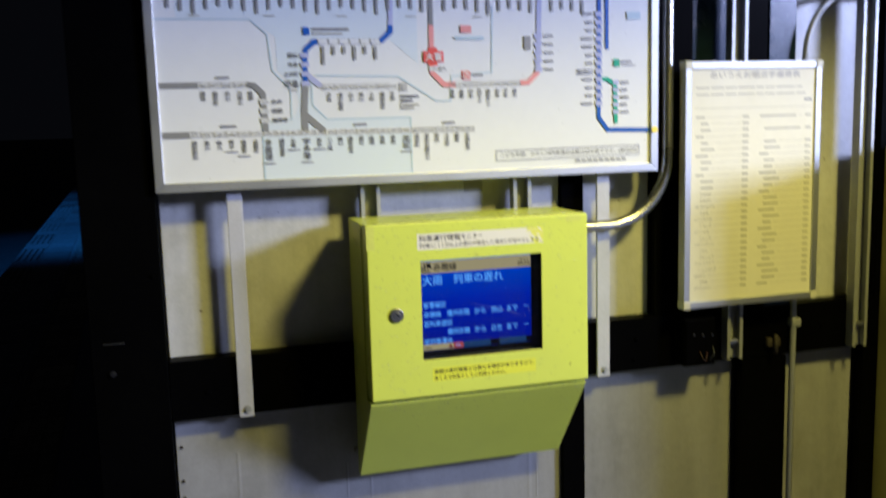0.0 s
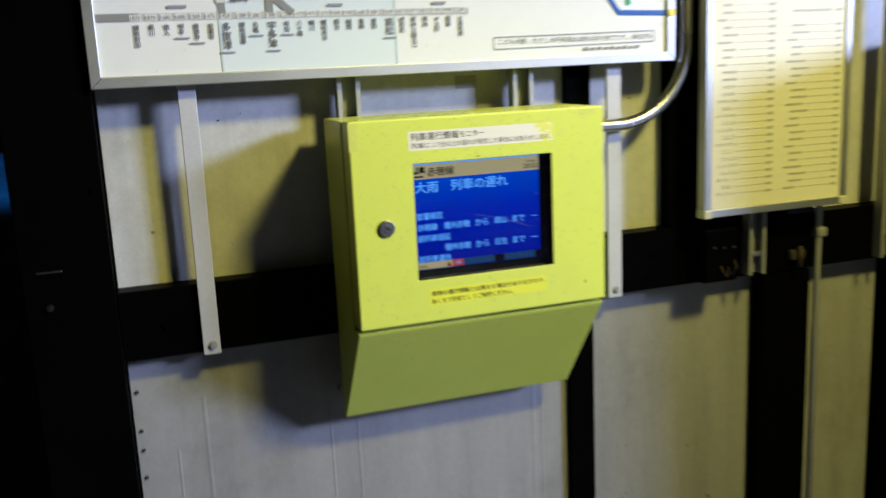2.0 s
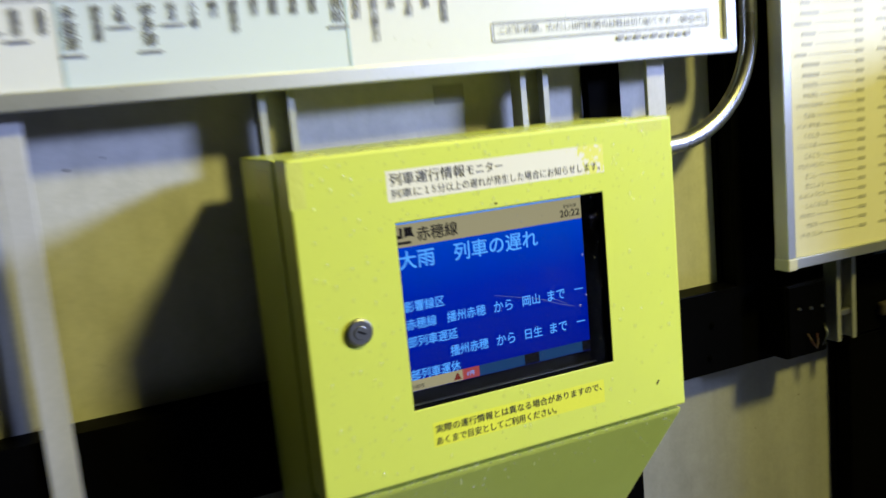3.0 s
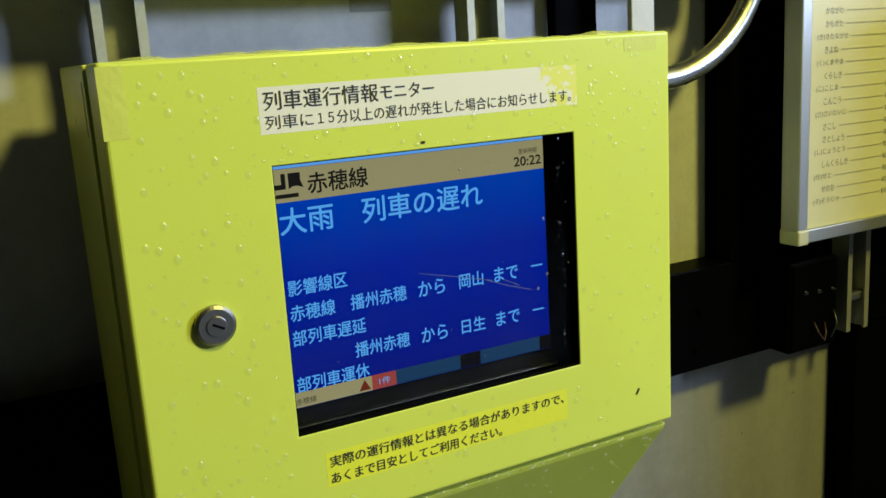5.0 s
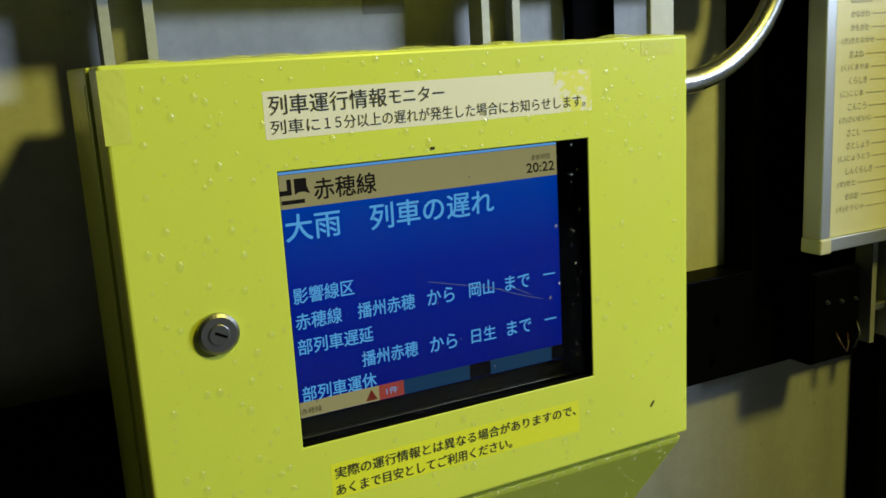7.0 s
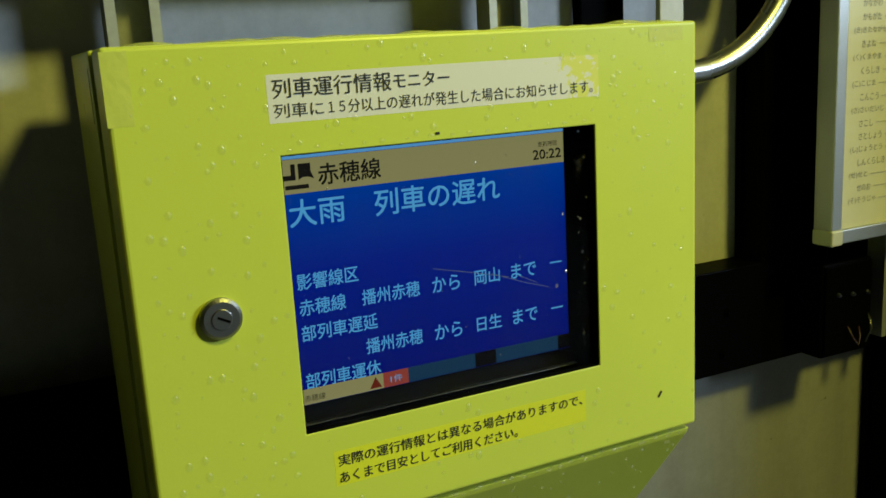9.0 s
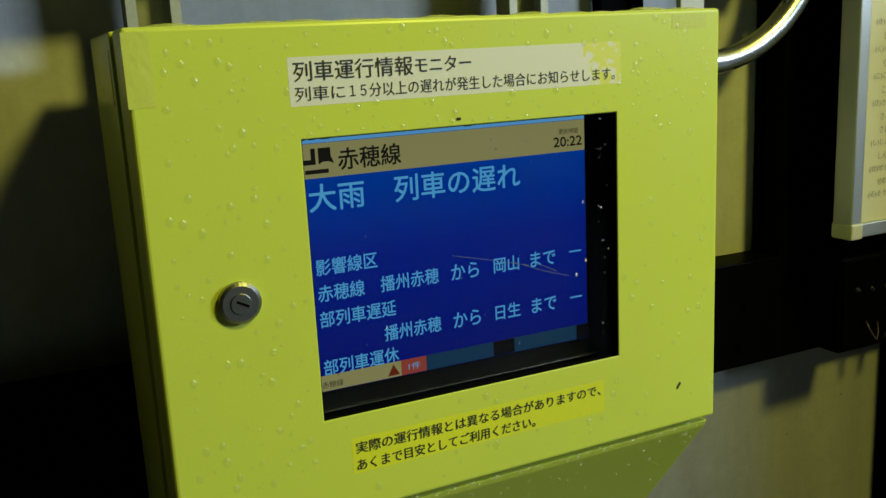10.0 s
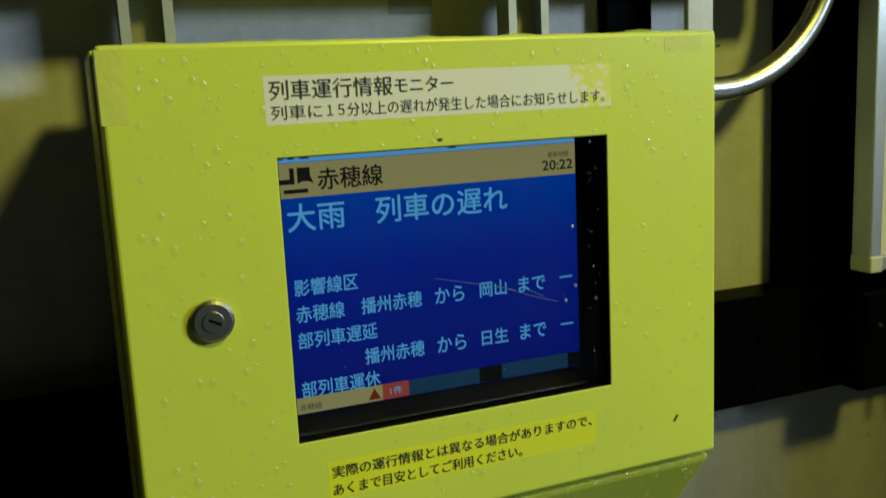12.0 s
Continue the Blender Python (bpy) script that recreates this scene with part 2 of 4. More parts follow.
def block(x0, x1, y0, y1, z0, z1, bevel=0.0, bm=None, seg=2):
    bm = bm or bmesh.new()
    r = bmesh.ops.create_cube(bm, size=1, matrix=Matrix.LocRotScale(((x0 + x1) / 2, (y0 + y1) / 2, (z0 + z1) / 2), None, (abs(x1 - x0), abs(y1 - y0), abs(z1 - z0))))
    if bevel:
        edges = list({e for v in r["verts"] for e in v.link_edges})
        bmesh.ops.bevel(bm, geom=edges, offset=bevel, segments=seg, profile=0.5, affect="EDGES")
    return bm


def prism(points, axis, a, b, bevel=0.0, bm=None):
    """A closed outline in the plane across axis, drawn out from a to b."""
    bm = bm or bmesh.new()

    def at(p, q, s):
        return {"x": (s, p, q), "y": (p, s, q), "z": (p, q, s)}[axis]
    lo = [bm.verts.new(at(p, q, a)) for p, q in points]
    hi = [bm.verts.new(at(p, q, b)) for p, q in points]
    fs = [bm.faces.new(lo), bm.faces.new(hi[::-1])]
    n = len(points)
    for i in range(n):
        fs.append(bm.faces.new((lo[i], lo[(i + 1) % n], hi[(i + 1) % n], hi[i])))
    if bevel:
        bmesh.ops.bevel(bm, geom=list({e for f in fs for e in f.edges}), offset=bevel, segments=2, profile=0.5, affect="EDGES")
    return bm


def rod(points, radius, sides=14, bm=None):
    """A round bar along a line of points."""
    bm = bm or bmesh.new()
    pts = [Vector(p) for p in points]
    rings = []
    for i, p in enumerate(pts):
        d = (pts[min(i + 1, len(pts) - 1)] - pts[max(i - 1, 0)]).normalized()
        side = d.cross(Vector((0, 1, 0)))
        side = side.normalized() if side.length > 1e-4 else Vector((1, 0, 0))
        up = side.cross(d)
        rings.append([bm.verts.new(p + radius * (math.cos(k * math.tau / sides) * side + math.sin(k * math.tau / sides) * up)) for k in range(sides)])
    for r0, r1 in zip(rings, rings[1:]):
        for k in range(sides):
            bm.faces.new((r0[k], r0[(k + 1) % sides], r1[(k + 1) % sides], r1[k]))
    bm.faces.new(rings[0])
    bm.faces.new(rings[-1][::-1])
    return bm


def bolt(x, y, z, r=0.007, h=0.006, bm=None):
    """A hexagon head with a domed washer, facing the room."""
    bm = bm or bmesh.new()
    bmesh.ops.create_cone(bm, cap_ends=True, segments=16, radius1=r * 1.5, radius2=r * 1.4, depth=0.002, matrix=pose(x, y - 0.001, z, 90))
    bmesh.ops.create_cone(bm, cap_ends=True, segments=6, radius1=r, radius2=r * 0.92, depth=h, matrix=pose(x, y - 0.002 - h / 2, z, 90))
    return bm


def sheet(points, y, thick=0.0003, bm=None):
    """A thin printed shape that faces the room."""
    return prism(points, "y", y - thick, y, 0, bm)


def rect(x0, x1, z0, z1):
    return [(x0, z0), (x1, z0), (x1, z1), (x0, z1)]


def ribbon(points, width):
    """The outline of a band of even width along a line in the plane of the wall."""
    left, right = [], []
    n = len(points)
    for i, p in enumerate(points):
        p = Vector(p)
        a = (p - Vector(points[i - 1])).normalized() if i else None
        b = (Vector(points[i + 1]) - p).normalized() if i < n - 1 else None
        a, b = a or b, b or a
        t = (a + b).normalized()
        nrm = Vector((-t.y, t.x))
        k = width / 2 / max(0.4, nrm.dot(Vector((-a.y, a.x))))
        left.append(tuple(p + nrm * k))
        right.append(tuple(p - nrm * k))
    return left + right[::-1]


FONT = {}


def text_mesh(body, bold=0.0):
    key = (body, bold)
    if key not in FONT:
        c = bpy.data.curves.new("t", "FONT")
        c.body, c.resolution_u, c.space_line = body, 3, 0.95
        c.align_x = "LEFT"
        o = bpy.data.objects.new("t", c)
        scene.collection.objects.link(o)
        dg = bpy.context.evaluated_depsgraph_get()
        me = bpy.data.meshes.new_from_object(o.evaluated_get(dg))
        bpy.data.objects.remove(o)
        bpy.data.curves.remove(c)
        FONT[key] = me
    return FONT[key]


def lettering(body, x0, x1, z0, z1, y, mat, parent, bold=0.0):
    """Writing fitted between x0 and x1, z0 and z1, on a face towards the room."""
    me = text_mesh(body, bold).copy()
    co = np.empty(len(me.vertices) * 3)
    me.vertices.foreach_get("co", co)
    co = co.reshape(-1, 3)
    lo, hi = co.min(0), co.max(0)
    u = (co[:, 0] - lo[0]) / max(1e-6, hi[0] - lo[0])
    v = (co[:, 1] - lo[1]) / max(1e-6, hi[1] - lo[1])
    out = np.stack([x0 + u * (x1 - x0), np.full(len(u), y), z0 + v * (z1 - z0)], 1)
    me.vertices.foreach_set("co", out.ravel())
    if bold:
        # heavier strokes: the same face laid down four times, a hair apart
        bm = bmesh.new()
        for k, (dx, dz) in enumerate(((bold, bold), (-bold, bold), (bold, -bold), (-bold, -bold))):
            first = len(bm.verts)
            bm.from_mesh(me)
            bm.verts.ensure_lookup_table()
            bmesh.ops.translate(bm, verts=bm.verts[first:], vec=(dx, -0.00004 * k, dz))
        bm.to_mesh(me)
        bm.free()
    me.update()
    me.materials.clear()
    return part_mesh("lettering", me, mat, parent)


UNIT = {}


def bar(name, x0, x1, z0, z1, y, mat, parent):
    """A thin flat bar, of one shared mesh per material."""
    if mat.name not in UNIT:
        bm = block(-0.5, 0.5, -0.5, 0.5, -0.5, 0.5)
        me = bpy.data.meshes.new("bar")
        bm.to_mesh(me)
        bm.free()
        me.materials.append(mat)
        UNIT[mat.name] = me
    m = Matrix.LocRotScale(((x0 + x1) / 2, y - 0.00015, (z0 + z1) / 2), None, (x1 - x0, 0.0003, z1 - z0))
    return part_mesh(name, UNIT[mat.name], None, parent, "", False, m)


# ---------------------------------------------------------------- the setting
WALL_Y = 1.865


# the platform runs slightly askew to the wall
ASKEW = pose(-1.27, 0, 0, 0, 0, 3.18) @ pose(1.70, 0, 0)


def askew(bm):
    bm.transform(ASKEW)
    return bm


def setting(name, bm, mat, label, category):
    return tagged(part(name, bm, mat), label, category, "", "structure")


setting("ground", block(-400, 400, -400, 400, -1.3, -1.1), M_BALLAST, "dark ballast ground beside the platform at night", "ground")
setting("platform", askew(block(-1.70, 14, -14, 120, -1.1, 0.0, 0.01)), M_CONC, "wet concrete station platform with a straight edge", "pavement")
wall = setting("wall_north", block(-0.03, 9.5, 1.892, 2.02, 0.0, 3.4), M_GREYCAB, "back of a steel-framed station wall", "wall")
setting("wall_south", block(1.2, 9.6, -7.1, -7.0, 0.0, 3.4), M_FARWALL, "plain dark wall behind the walk", "wall")
setting("wall_east", block(9.5, 9.6, -7.0, 2.02, 0.0, 3.4), M_FARWALL, "plain dark end wall", "wall")
setting("ceiling", block(-1.2, 9.6, -7.1, 2.6, 3.4, 3.5), M_ROOF, "plain underside of the platform canopy", "ceiling")

# added out of view: keeps the yellow light off the upper wall
setting("unseen_beam", block(-1.1, 9.5, 0.87, 0.93, 2.33, 3.4, 0.004), M_ROOF, "unseen dark beam added to cut off the yellow lamp's light higher up", "beam")

# sheets below the rail take the darkened copy of the wall grey
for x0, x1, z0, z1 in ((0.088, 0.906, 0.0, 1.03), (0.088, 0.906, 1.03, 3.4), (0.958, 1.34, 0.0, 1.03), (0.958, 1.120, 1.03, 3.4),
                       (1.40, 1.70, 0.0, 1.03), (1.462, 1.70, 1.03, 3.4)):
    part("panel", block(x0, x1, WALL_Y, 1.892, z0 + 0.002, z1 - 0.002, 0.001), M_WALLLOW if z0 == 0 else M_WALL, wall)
part("panel", block(1.2, 1.342, 1.852, 1.892, 1.136, 3.4, 0.001), M_BLUESHEEN, wall, "black glossy steel sheet between two posts, its blue reflection painted in")
part("patch", block(0.694, 0.735, WALL_Y - 0.0006, WALL_Y + 0.001, 1.431, 1.454), M_WALLLOW, wall, "small square of grey tape")
for x, z, w in ((0.274, 1.402, 0.008), (0.311, 1.411, 0.003), (1.049, 1.396, 0.008)):
    part("chip", prism([(x - w / 2, z - 0.0015), (x, z - 0.0022), (x + w / 2, z + 0.0005), (x, z + 0.0004)], "y", WALL_Y - 0.0004, WALL_Y + 0.001), M_RUST, wall)
# thick paint runs down the lower sheet
for x, z1, w in ((0.155, 0.84, 0.003), (0.205, 0.93, 0.005), (0.425, 0.88, 0.003), (0.475, 0.97, 0.004), (0.83, 0.90, 0.006), (0.848, 0.82, 0.003)):
    part("paint_run", prism([(x - w, WALL_Y), (x, WALL_Y - 0.0006), (x + w, WALL_Y)], "z", 0.0, z1), M_WALLLOW, wall)
for z in (0.955, 0.885, 0.85, 0.80, 0.74, 0.66):
    part("bolt", bolt(0.098, WALL_Y, z, 0.0022, 0.002), M_RUST, wall)


def steel_column(x0, x1, y0, z0, z1, label):
    """A black H-section column: two flanges and a web."""
    c = root("steel_column", (x0 + x1) / 2, WALL_Y, z0, label, "column", "black columns of the wall", "structure")
    if WALL_Y - y0 < 0.03:
        part("face", block(x0, x1, y0, WALL_Y - 0.001, z0, z1, 0.0015), M_BLACK, c)
        return c
    part("front_flange", block(x0, x1, y0, y0 + 0.009, z0, z1, 0.0015), M_BLACK, c)
    part("back_flange", block(x0, x1, WALL_Y - 0.0105, WALL_Y - 0.0015, z0, z1, 0.0015), M_BLACK, c)
    part("web", block(x0 + 0.004, x1 - 0.004, y0 + 0.009, WALL_Y - 0.0105, z0, z1), M_BLACK, c)
    return c


left_col = root("steel_column", 0.018, 1.9, 0, "wide black painted steel corner column beside the wall", "column", "black columns of the wall", "structure")
part("front_flange", block(-0.048, 0.085, 1.800, 1.812, 0.0, 3.4, 0.002), M_BLACK, left_col)
part("web", block(-0.040, 0.078, 1.812, 1.99, 0.0, 3.4), M_BLACK, left_col)
for z in (1.133, 1.93):
    part("bolt", bolt(-0.012, 1.800, z, 0.004), M_BOLT, left_col)
part("lug", block(-0.026, 0.012, 1.797, 1.800, 1.188, 1.191, 0.001), M_BOLT, left_col)
part("bolt", bolt(0.07, 1.800, 1.31, 0.003, 0.003), M_BLACK, left_col)
steel_column(1.118, 1.203, 1.822, 1.136, 3.4, "narrow black painted steel post above the rail")
steel_column(1.34, 1.458, 1.824, 0.0, 1.018, "broad black painted steel post below the rail")
wide_post = steel_column(1.34, 1.462, 1.824, 1.136, 3.4, "black painted steel post between grey sheets")
# thin sheet added to the post to carry the painted blue reflection
part("sheen_sheet", block(1.392, 1.460, 1.8205, 1.8238, 1.14, 3.39, 0.001), M_BLUESHEEN, wide_post, "added sheet on the post with a blue reflection painted in")
steel_column(1.672, 1.750, 1.824, 0.0, 1.018, "black painted steel post below the rail")
steel_column(1.70, 1.95, 1.824, 1.136, 3.4, "wide black painted steel post at the cabinet")
steel_column(0.906, 0.958, 1.850, 0.0, 3.4, "slim black painted steel post between grey sheets")

# horizontal channel that ties the columns
rail = root("wall_rail", 0.9, WALL_Y, 1.018, "black painted steel channel rail along the wall", "rail", "", "structure")
part("web", prism([(1.822, 1.022), (1.8635, 1.022), (1.8635, 1.030), (1.830, 1.030), (1.830, 1.131), (1.8635, 1.131), (1.8635, 1.139), (1.822, 1.139)], "x", 0.086, 1.90, 0.0012), M_BLACK, rail)
for x, z in ((0.31, 1.10), (0.155, 1.075), (0.62, 1.04), (1.070, 1.091), (1.064, 1.045), (1.55, 1.08)):
    part("bolt", bolt(x, 1.822, z, 0.0035, 0.003), M_BLACK, rail)

# small cable box on the rail
gusset = root("cable_box", 1.20, 1.82, 1.03, "black steel cable box on the rail with a loose orange wire", "cable box")
part("body", block(1.163, 1.240, 1.778, 1.8215, 1.030, 1.137, 0.003), M_BLACK, gusset)
part("cover", block(1.166, 1.237, 1.775, 1.778, 1.034, 1.134, 0.001), M_BLACK, gusset)
for x, z in ((1.184, 1.101), (1.206, 1.099), (1.229, 1.098)):
    part("bolt", bolt(x, 1.775, z, 0.0018, 0.002), M_BOLT, gusset)
part("wire", rod([(1.199, 1.774, 1.063), (1.202, 1.769, 1.051), (1.208, 1.766, 1.042), (1.211, 1.767, 1.050), (1.217, 1.774, 1.060)], 0.0011, 8), M_WIRE, gusset, "bare orange wire loop", True)
part("wire", rod([(1.231, 1.774, 1.073), (1.231, 1.768, 1.058), (1.219, 1.766, 1.044)], 0.0009, 8), M_BOLT, gusset, "dark wire", True)

clamp = root("beam_clamp", 1.40, 1.822, 1.03, "rusty bolted clamp on the black steel post", "clamp")
part("jaw", block(1.395, 1.432, 1.808, 1.822, 1.044, 1.066, 0.005), M_RUST, clamp)
part("bolt", rod([(1.414, 1.804, 1.030), (1.414, 1.804, 1.074)], 0.005, 10), M_RUST, clamp, "", True)

# ---------------------------------------------------------------- strut channels
PROFILE = [(-0.0195, 0.0), (-0.0120, 0.0), (-0.0120, 0.0025), (-0.0172, 0.0025), (-0.0172, 0.0215), (0.0172, 0.0215), (0.0172, 0.0025),
           (0.0120, 0.0025), (0.0120, 0.0), (0.0195, 0.0), (0.0195, 0.024), (-0.0195, 0.024)]


def strut_channel(x, y, z0, z1, clip_z, label):
    c = root("strut_channel", x, y, z0, label, "strut channel", "strut channels on the wall")
    part("channel", prism([(x + p, y + q) for p, q in PROFILE], "z", z0, z1), M_GALV, c)
    if clip_z:
        part("clip", block(x - 0.0168, x + 0.0168, y + 0.004, y + 0.014, clip_z, clip_z + 0.010, 0.002), M_CHROME, c, "brass-coloured channel nut")
    return c


strut_channel(0.4865, 1.8125, 1.136, 2.5, 0, "galvanised steel strut channel running up behind the map")
strut_channel(0.8045, 1.8125, 1.136, 2.5, 0, "galvanised steel strut channel running up behind the map")
strut_channel(1.300, 1.794, 1.030, 2.7, 1.066, "galvanised steel strut channel behind the fare board")
strut_channel(1.635, 1.794, 1.028, 2.7, 1.076, "galvanised steel strut channel beside the fare board")

# ---------------------------------------------------------------- conduits
def arc(cx, cz, r, a0, a1, y, n=14):
    return [(cx + r * math.cos(radians(a0 + (a1 - a0) * i / n)), y, cz + r * math.sin(radians(a0 + (a1 - a0) * i / n))) for i in range(n + 1)]


conduit = root("steel_conduit", 1.13, 1.79, 1.355, "bright steel conduit bending up from the monitor box", "conduit")
part("pipe", rod([(0.868, 1.79, 1.352), (0.95, 1.79, 1.352)] + arc(0.985, 1.492, 0.140, -90, 0, 1.79) + [(1.125, 1.79, 1.7), (1.125, 1.79, 2.9)], 0.0115, 20), M_CHROME, conduit, "", True)
part("connector", rod([(0.869, 1.79, 1.352), (0.888, 1.79, 1.352)], 0.015, 20), M_CHROME, conduit, "", True)
pipe2 = root("thin_conduit", 1.468, 1.80, 0, "thin grey steel conduit clipped to the wall below the fare board", "conduit")
part("pipe", rod([(1.465, 1.812, 0.0), (1.465, 1.812, 1.05), (1.465, 1.812, 1.62), (1.470, 1.80, 1.70)] + [(1.62 - 0.15 * math.cos(radians(a)), 1.80, 1.70 + 0.15 * math.sin(radians(a))) for a in range(0, 91, 9)] + [(1.9, 1.80, 1.85)], 0.0072, 14), M_GALV, pipe2, "", True)
part("saddle_clip", block(1.457, 1.481, 1.803, 1.823, 1.088, 1.108, 0.003), M_GALV, pipe2)

# ---------------------------------------------------------------- route map board
MX0, MX1, MZ0, MZ1, MY = 0.085, 1.101, 1.462, 2.205, 1.786
route_map = root("route_map_board", 0.593, 1.81, MZ0, "large white railway route map in a wet aluminium frame", "map board")
part("back_plate", block(MX0 + 0.004, MX1 - 0.004, 1.797, 1.811, MZ0 + 0.004, MZ1 - 0.004), M_STRUT, route_map)
print_y = MY + 0.006
part("sheet", block(MX0 + 0.012, MX1 - 0.012, print_y, print_y + 0.004, MZ0 + 0.012, MZ1 - 0.012), M_WHITE, route_map, "white printed map sheet")


def mitred(x0, x1, z0, z1, w, y0, y1, side):
    """One mitred bar of a picture frame."""
    o, i = rect(x0, x1, z0, z1), rect(x0 + w, x1 - w, z0 + w, z1 - w)
    k = {"bottom": (0, 1), "right": (1, 2), "top": (2, 3), "left": (3, 0)}[side]
    return prism([o[k[0]], o[k[1]], i[k[1]], i[k[0]]], "y", y0, y1, 0.0015)


for s in ("bottom", "right", "top", "left"):
    part("frame_bar", mitred(MX0, MX1, MZ0, MZ1, 0.0175, MY, 1.811, s), M_ALU, route_map, "aluminium frame bar")
for x0, x1 in ((0.211, 0.239), (0.972, 1.001)):
    st = part("mounting_bar", block(x0, x1, 1.8125, 1.8195, 1.019, 2.19, 0.001), M_STRUT, route_map, "grey painted flat steel bar")
    part("bolt", bolt((x0 + x1) / 2 + 0.002, 1.8125, 1.034, 0.005, 0.004), M_GALV, st)
part("sticker", sheet([(1.092 + 0.0075 * math.cos(k * 0.5236), 1.549 + 0.0075 * math.sin(k * 0.5236)) for k in range(12)], MY - 0.001, 0.001), M_DOT, route_map, "round yellow sticker")

L1, L2, L3, L4 = print_y - 0.0002, print_y - 0.0008, print_y - 0.0014, print_y - 0.0024


LAYER = [0]


def shape(name, points, y, mat, label=""):
    LAYER[0] += 1
    return part(name, sheet(points, y - 0.00002 * LAYER[0], 0.0001), mat, route_map, label)


# pale blue sea and outlines
shape("sea", [(0.283, 1.476), (0.567, 1.476), (0.567, 1.588), (0.405, 1.588), (0.380, 1.612), (0.372, 1.66), (0.372, 1.69), (0.345, 1.69), (0.352, 1.615), (0.338, 1.585), (0.283, 1.580)], L1, M_PALE, "pale blue sea")
shape("sea", [(0.14, 1.775), (0.27, 1.775), (0.315, 1.74), (0.315, 1.68), (0.345, 1.65), (0.372, 1.68), (0.372, 1.735), (0.53, 1.735), (0.585, 1.69), (0.585, 1.83), (0.14, 1.83)], L1, M_PALE, "pale blue sea")
for pts in ([(0.283, 1.476), (0.283, 1.585)], [(0.567, 1.478), (0.567, 1.588), (0.405, 1.588), (0.378, 1.615), (0.378, 1.66)],
            [(0.10, 1.772), (0.27, 1.772), (0.300, 1.745), (0.306, 1.68), (0.338, 1.645), (0.338, 1.59), (0.295, 1.585)],
            [(0.385, 1.670), (0.545, 1.666), (0.620, 1.618), (0.648, 1.618), (0.652, 1.665), (0.735, 1.672), (0.738, 1.80)]):
    shape("outline", ribbon(pts, 0.003), L2, M_PALELINE)
# railway lines
for pts, w, mat in (([(0.104, 1.566), (0.165, 1.566)], 0.0115, M_MAPGREY), ([(0.165, 1.566), (0.697, 1.562)], 0.0105, M_BOXGREY),
                    ([(0.104, 1.655), (0.178, 1.655)], 0.0105, M_MAPGREY), ([(0.178, 1.655), (0.258, 1.655)], 0.0105, M_BOXGREY),
                    ([(0.258, 1.655), (0.272, 1.653), (0.287, 1.638), (0.289, 1.568)], 0.0105, M_MAPGREY),
                    ([(0.366, 1.650), (0.362, 1.605), (0.362, 1.568)], 0.012, M_MAPGREY), ([(0.362, 1.598), (0.398, 1.566)], 0.012, M_MAPGREY),
                    ([(0.372, 1.670), (0.395, 1.650)], 0.010, M_LAV), ([(0.395, 1.648), (0.53, 1.648)], 0.011, M_BOXGREY),
                    ([(0.613, 1.762), (0.613, 1.672), (0.637, 1.649), (0.66, 1.649)], 0.010, M_PINK), ([(0.613, 1.762), (0.613, 1.83)], 0.009, M_MAPGREY), ([(0.66, 1.649), (0.795, 1.650)], 0.011, M_BOXGREY),
                    ([(0.795, 1.650), (0.812, 1.651), (0.832, 1.670), (0.833, 1.672)], 0.010, M_PINK), ([(0.833, 1.672), (0.838, 1.83)], 0.010, M_LAV),
                    ([(0.366, 1.655), (0.368, 1.712)], 0.0095, M_BLUE), ([(0.368, 1.712), (0.370, 1.718), (0.385, 1.731), (0.392, 1.732)], 0.010, M_BLUE), ([(0.392, 1.732), (0.512, 1.732)], 0.0105, M_BOXGREY), ([(0.512, 1.732), (0.532, 1.750), (0.533, 1.762)], 0.010, M_BLUE), ([(0.533, 1.762), (0.534, 1.83)], 0.009, M_LAV),
                    ([(0.962, 1.83), (0.968, 1.812), (0.968, 1.76), (0.966, 1.578), (0.986, 1.552), (1.086, 1.549)], 0.0085, M_BLUE),
                    ([(0.978, 1.83), (0.985, 1.812), (0.985, 1.715)], 0.0075, M_BLUE), ([(0.970, 1.655), (0.985, 1.655), (1.003, 1.645), (1.005, 1.565)], 0.0085, M_GREEN)):
    shape("route_line", ribbon(pts, w), L3 if mat is not M_BOXGREY else L2, mat)


def station(name, x, z_top, height, size=0.010, fare=None):
    """A fare box on the line with a station's name written down below it."""
    lettering("\n".join(name), x - size / 2, x + size / 2, z_top - height, z_top, L4, M_INK, route_map, 0.00015)
    if fare:
        bar("fare_box", x - 0.0085, x + 0.0085, z_top + 0.006, z_top + 0.015, L3, M_WHITE, route_map)
        lettering(fare, x - 0.0072, x + 0.0072, z_top + 0.0073, z_top + 0.0135, L4, M_INKSOFT, route_map)


row = [("讃岐財田", "1870"), ("黒川", "1870"), ("塩入", "1680"), ("琴平", "1680"), ("善通寺", "1500"), ("金蔵寺", "1470"), ("多度津", "1450"), ("讃岐塩屋", "1280"), ("丸亀", "1280"),
       ("宇多津", "1280"), ("坂出", "1280"), ("八十場", "1470"), ("鴨川", "1470"), ("讃岐府中", "1470"), ("国分", "1500"), ("端岡", "1500"), ("鬼無", "1680"), ("香西", "1680"),
       ("高松", "1660"), ("昭和町", "1870"), ("栗林公園北口", "1870"), ("栗林", "1870"), ("木太町", "1980"), ("屋島", "1980"), ("古高松南", "2200")]
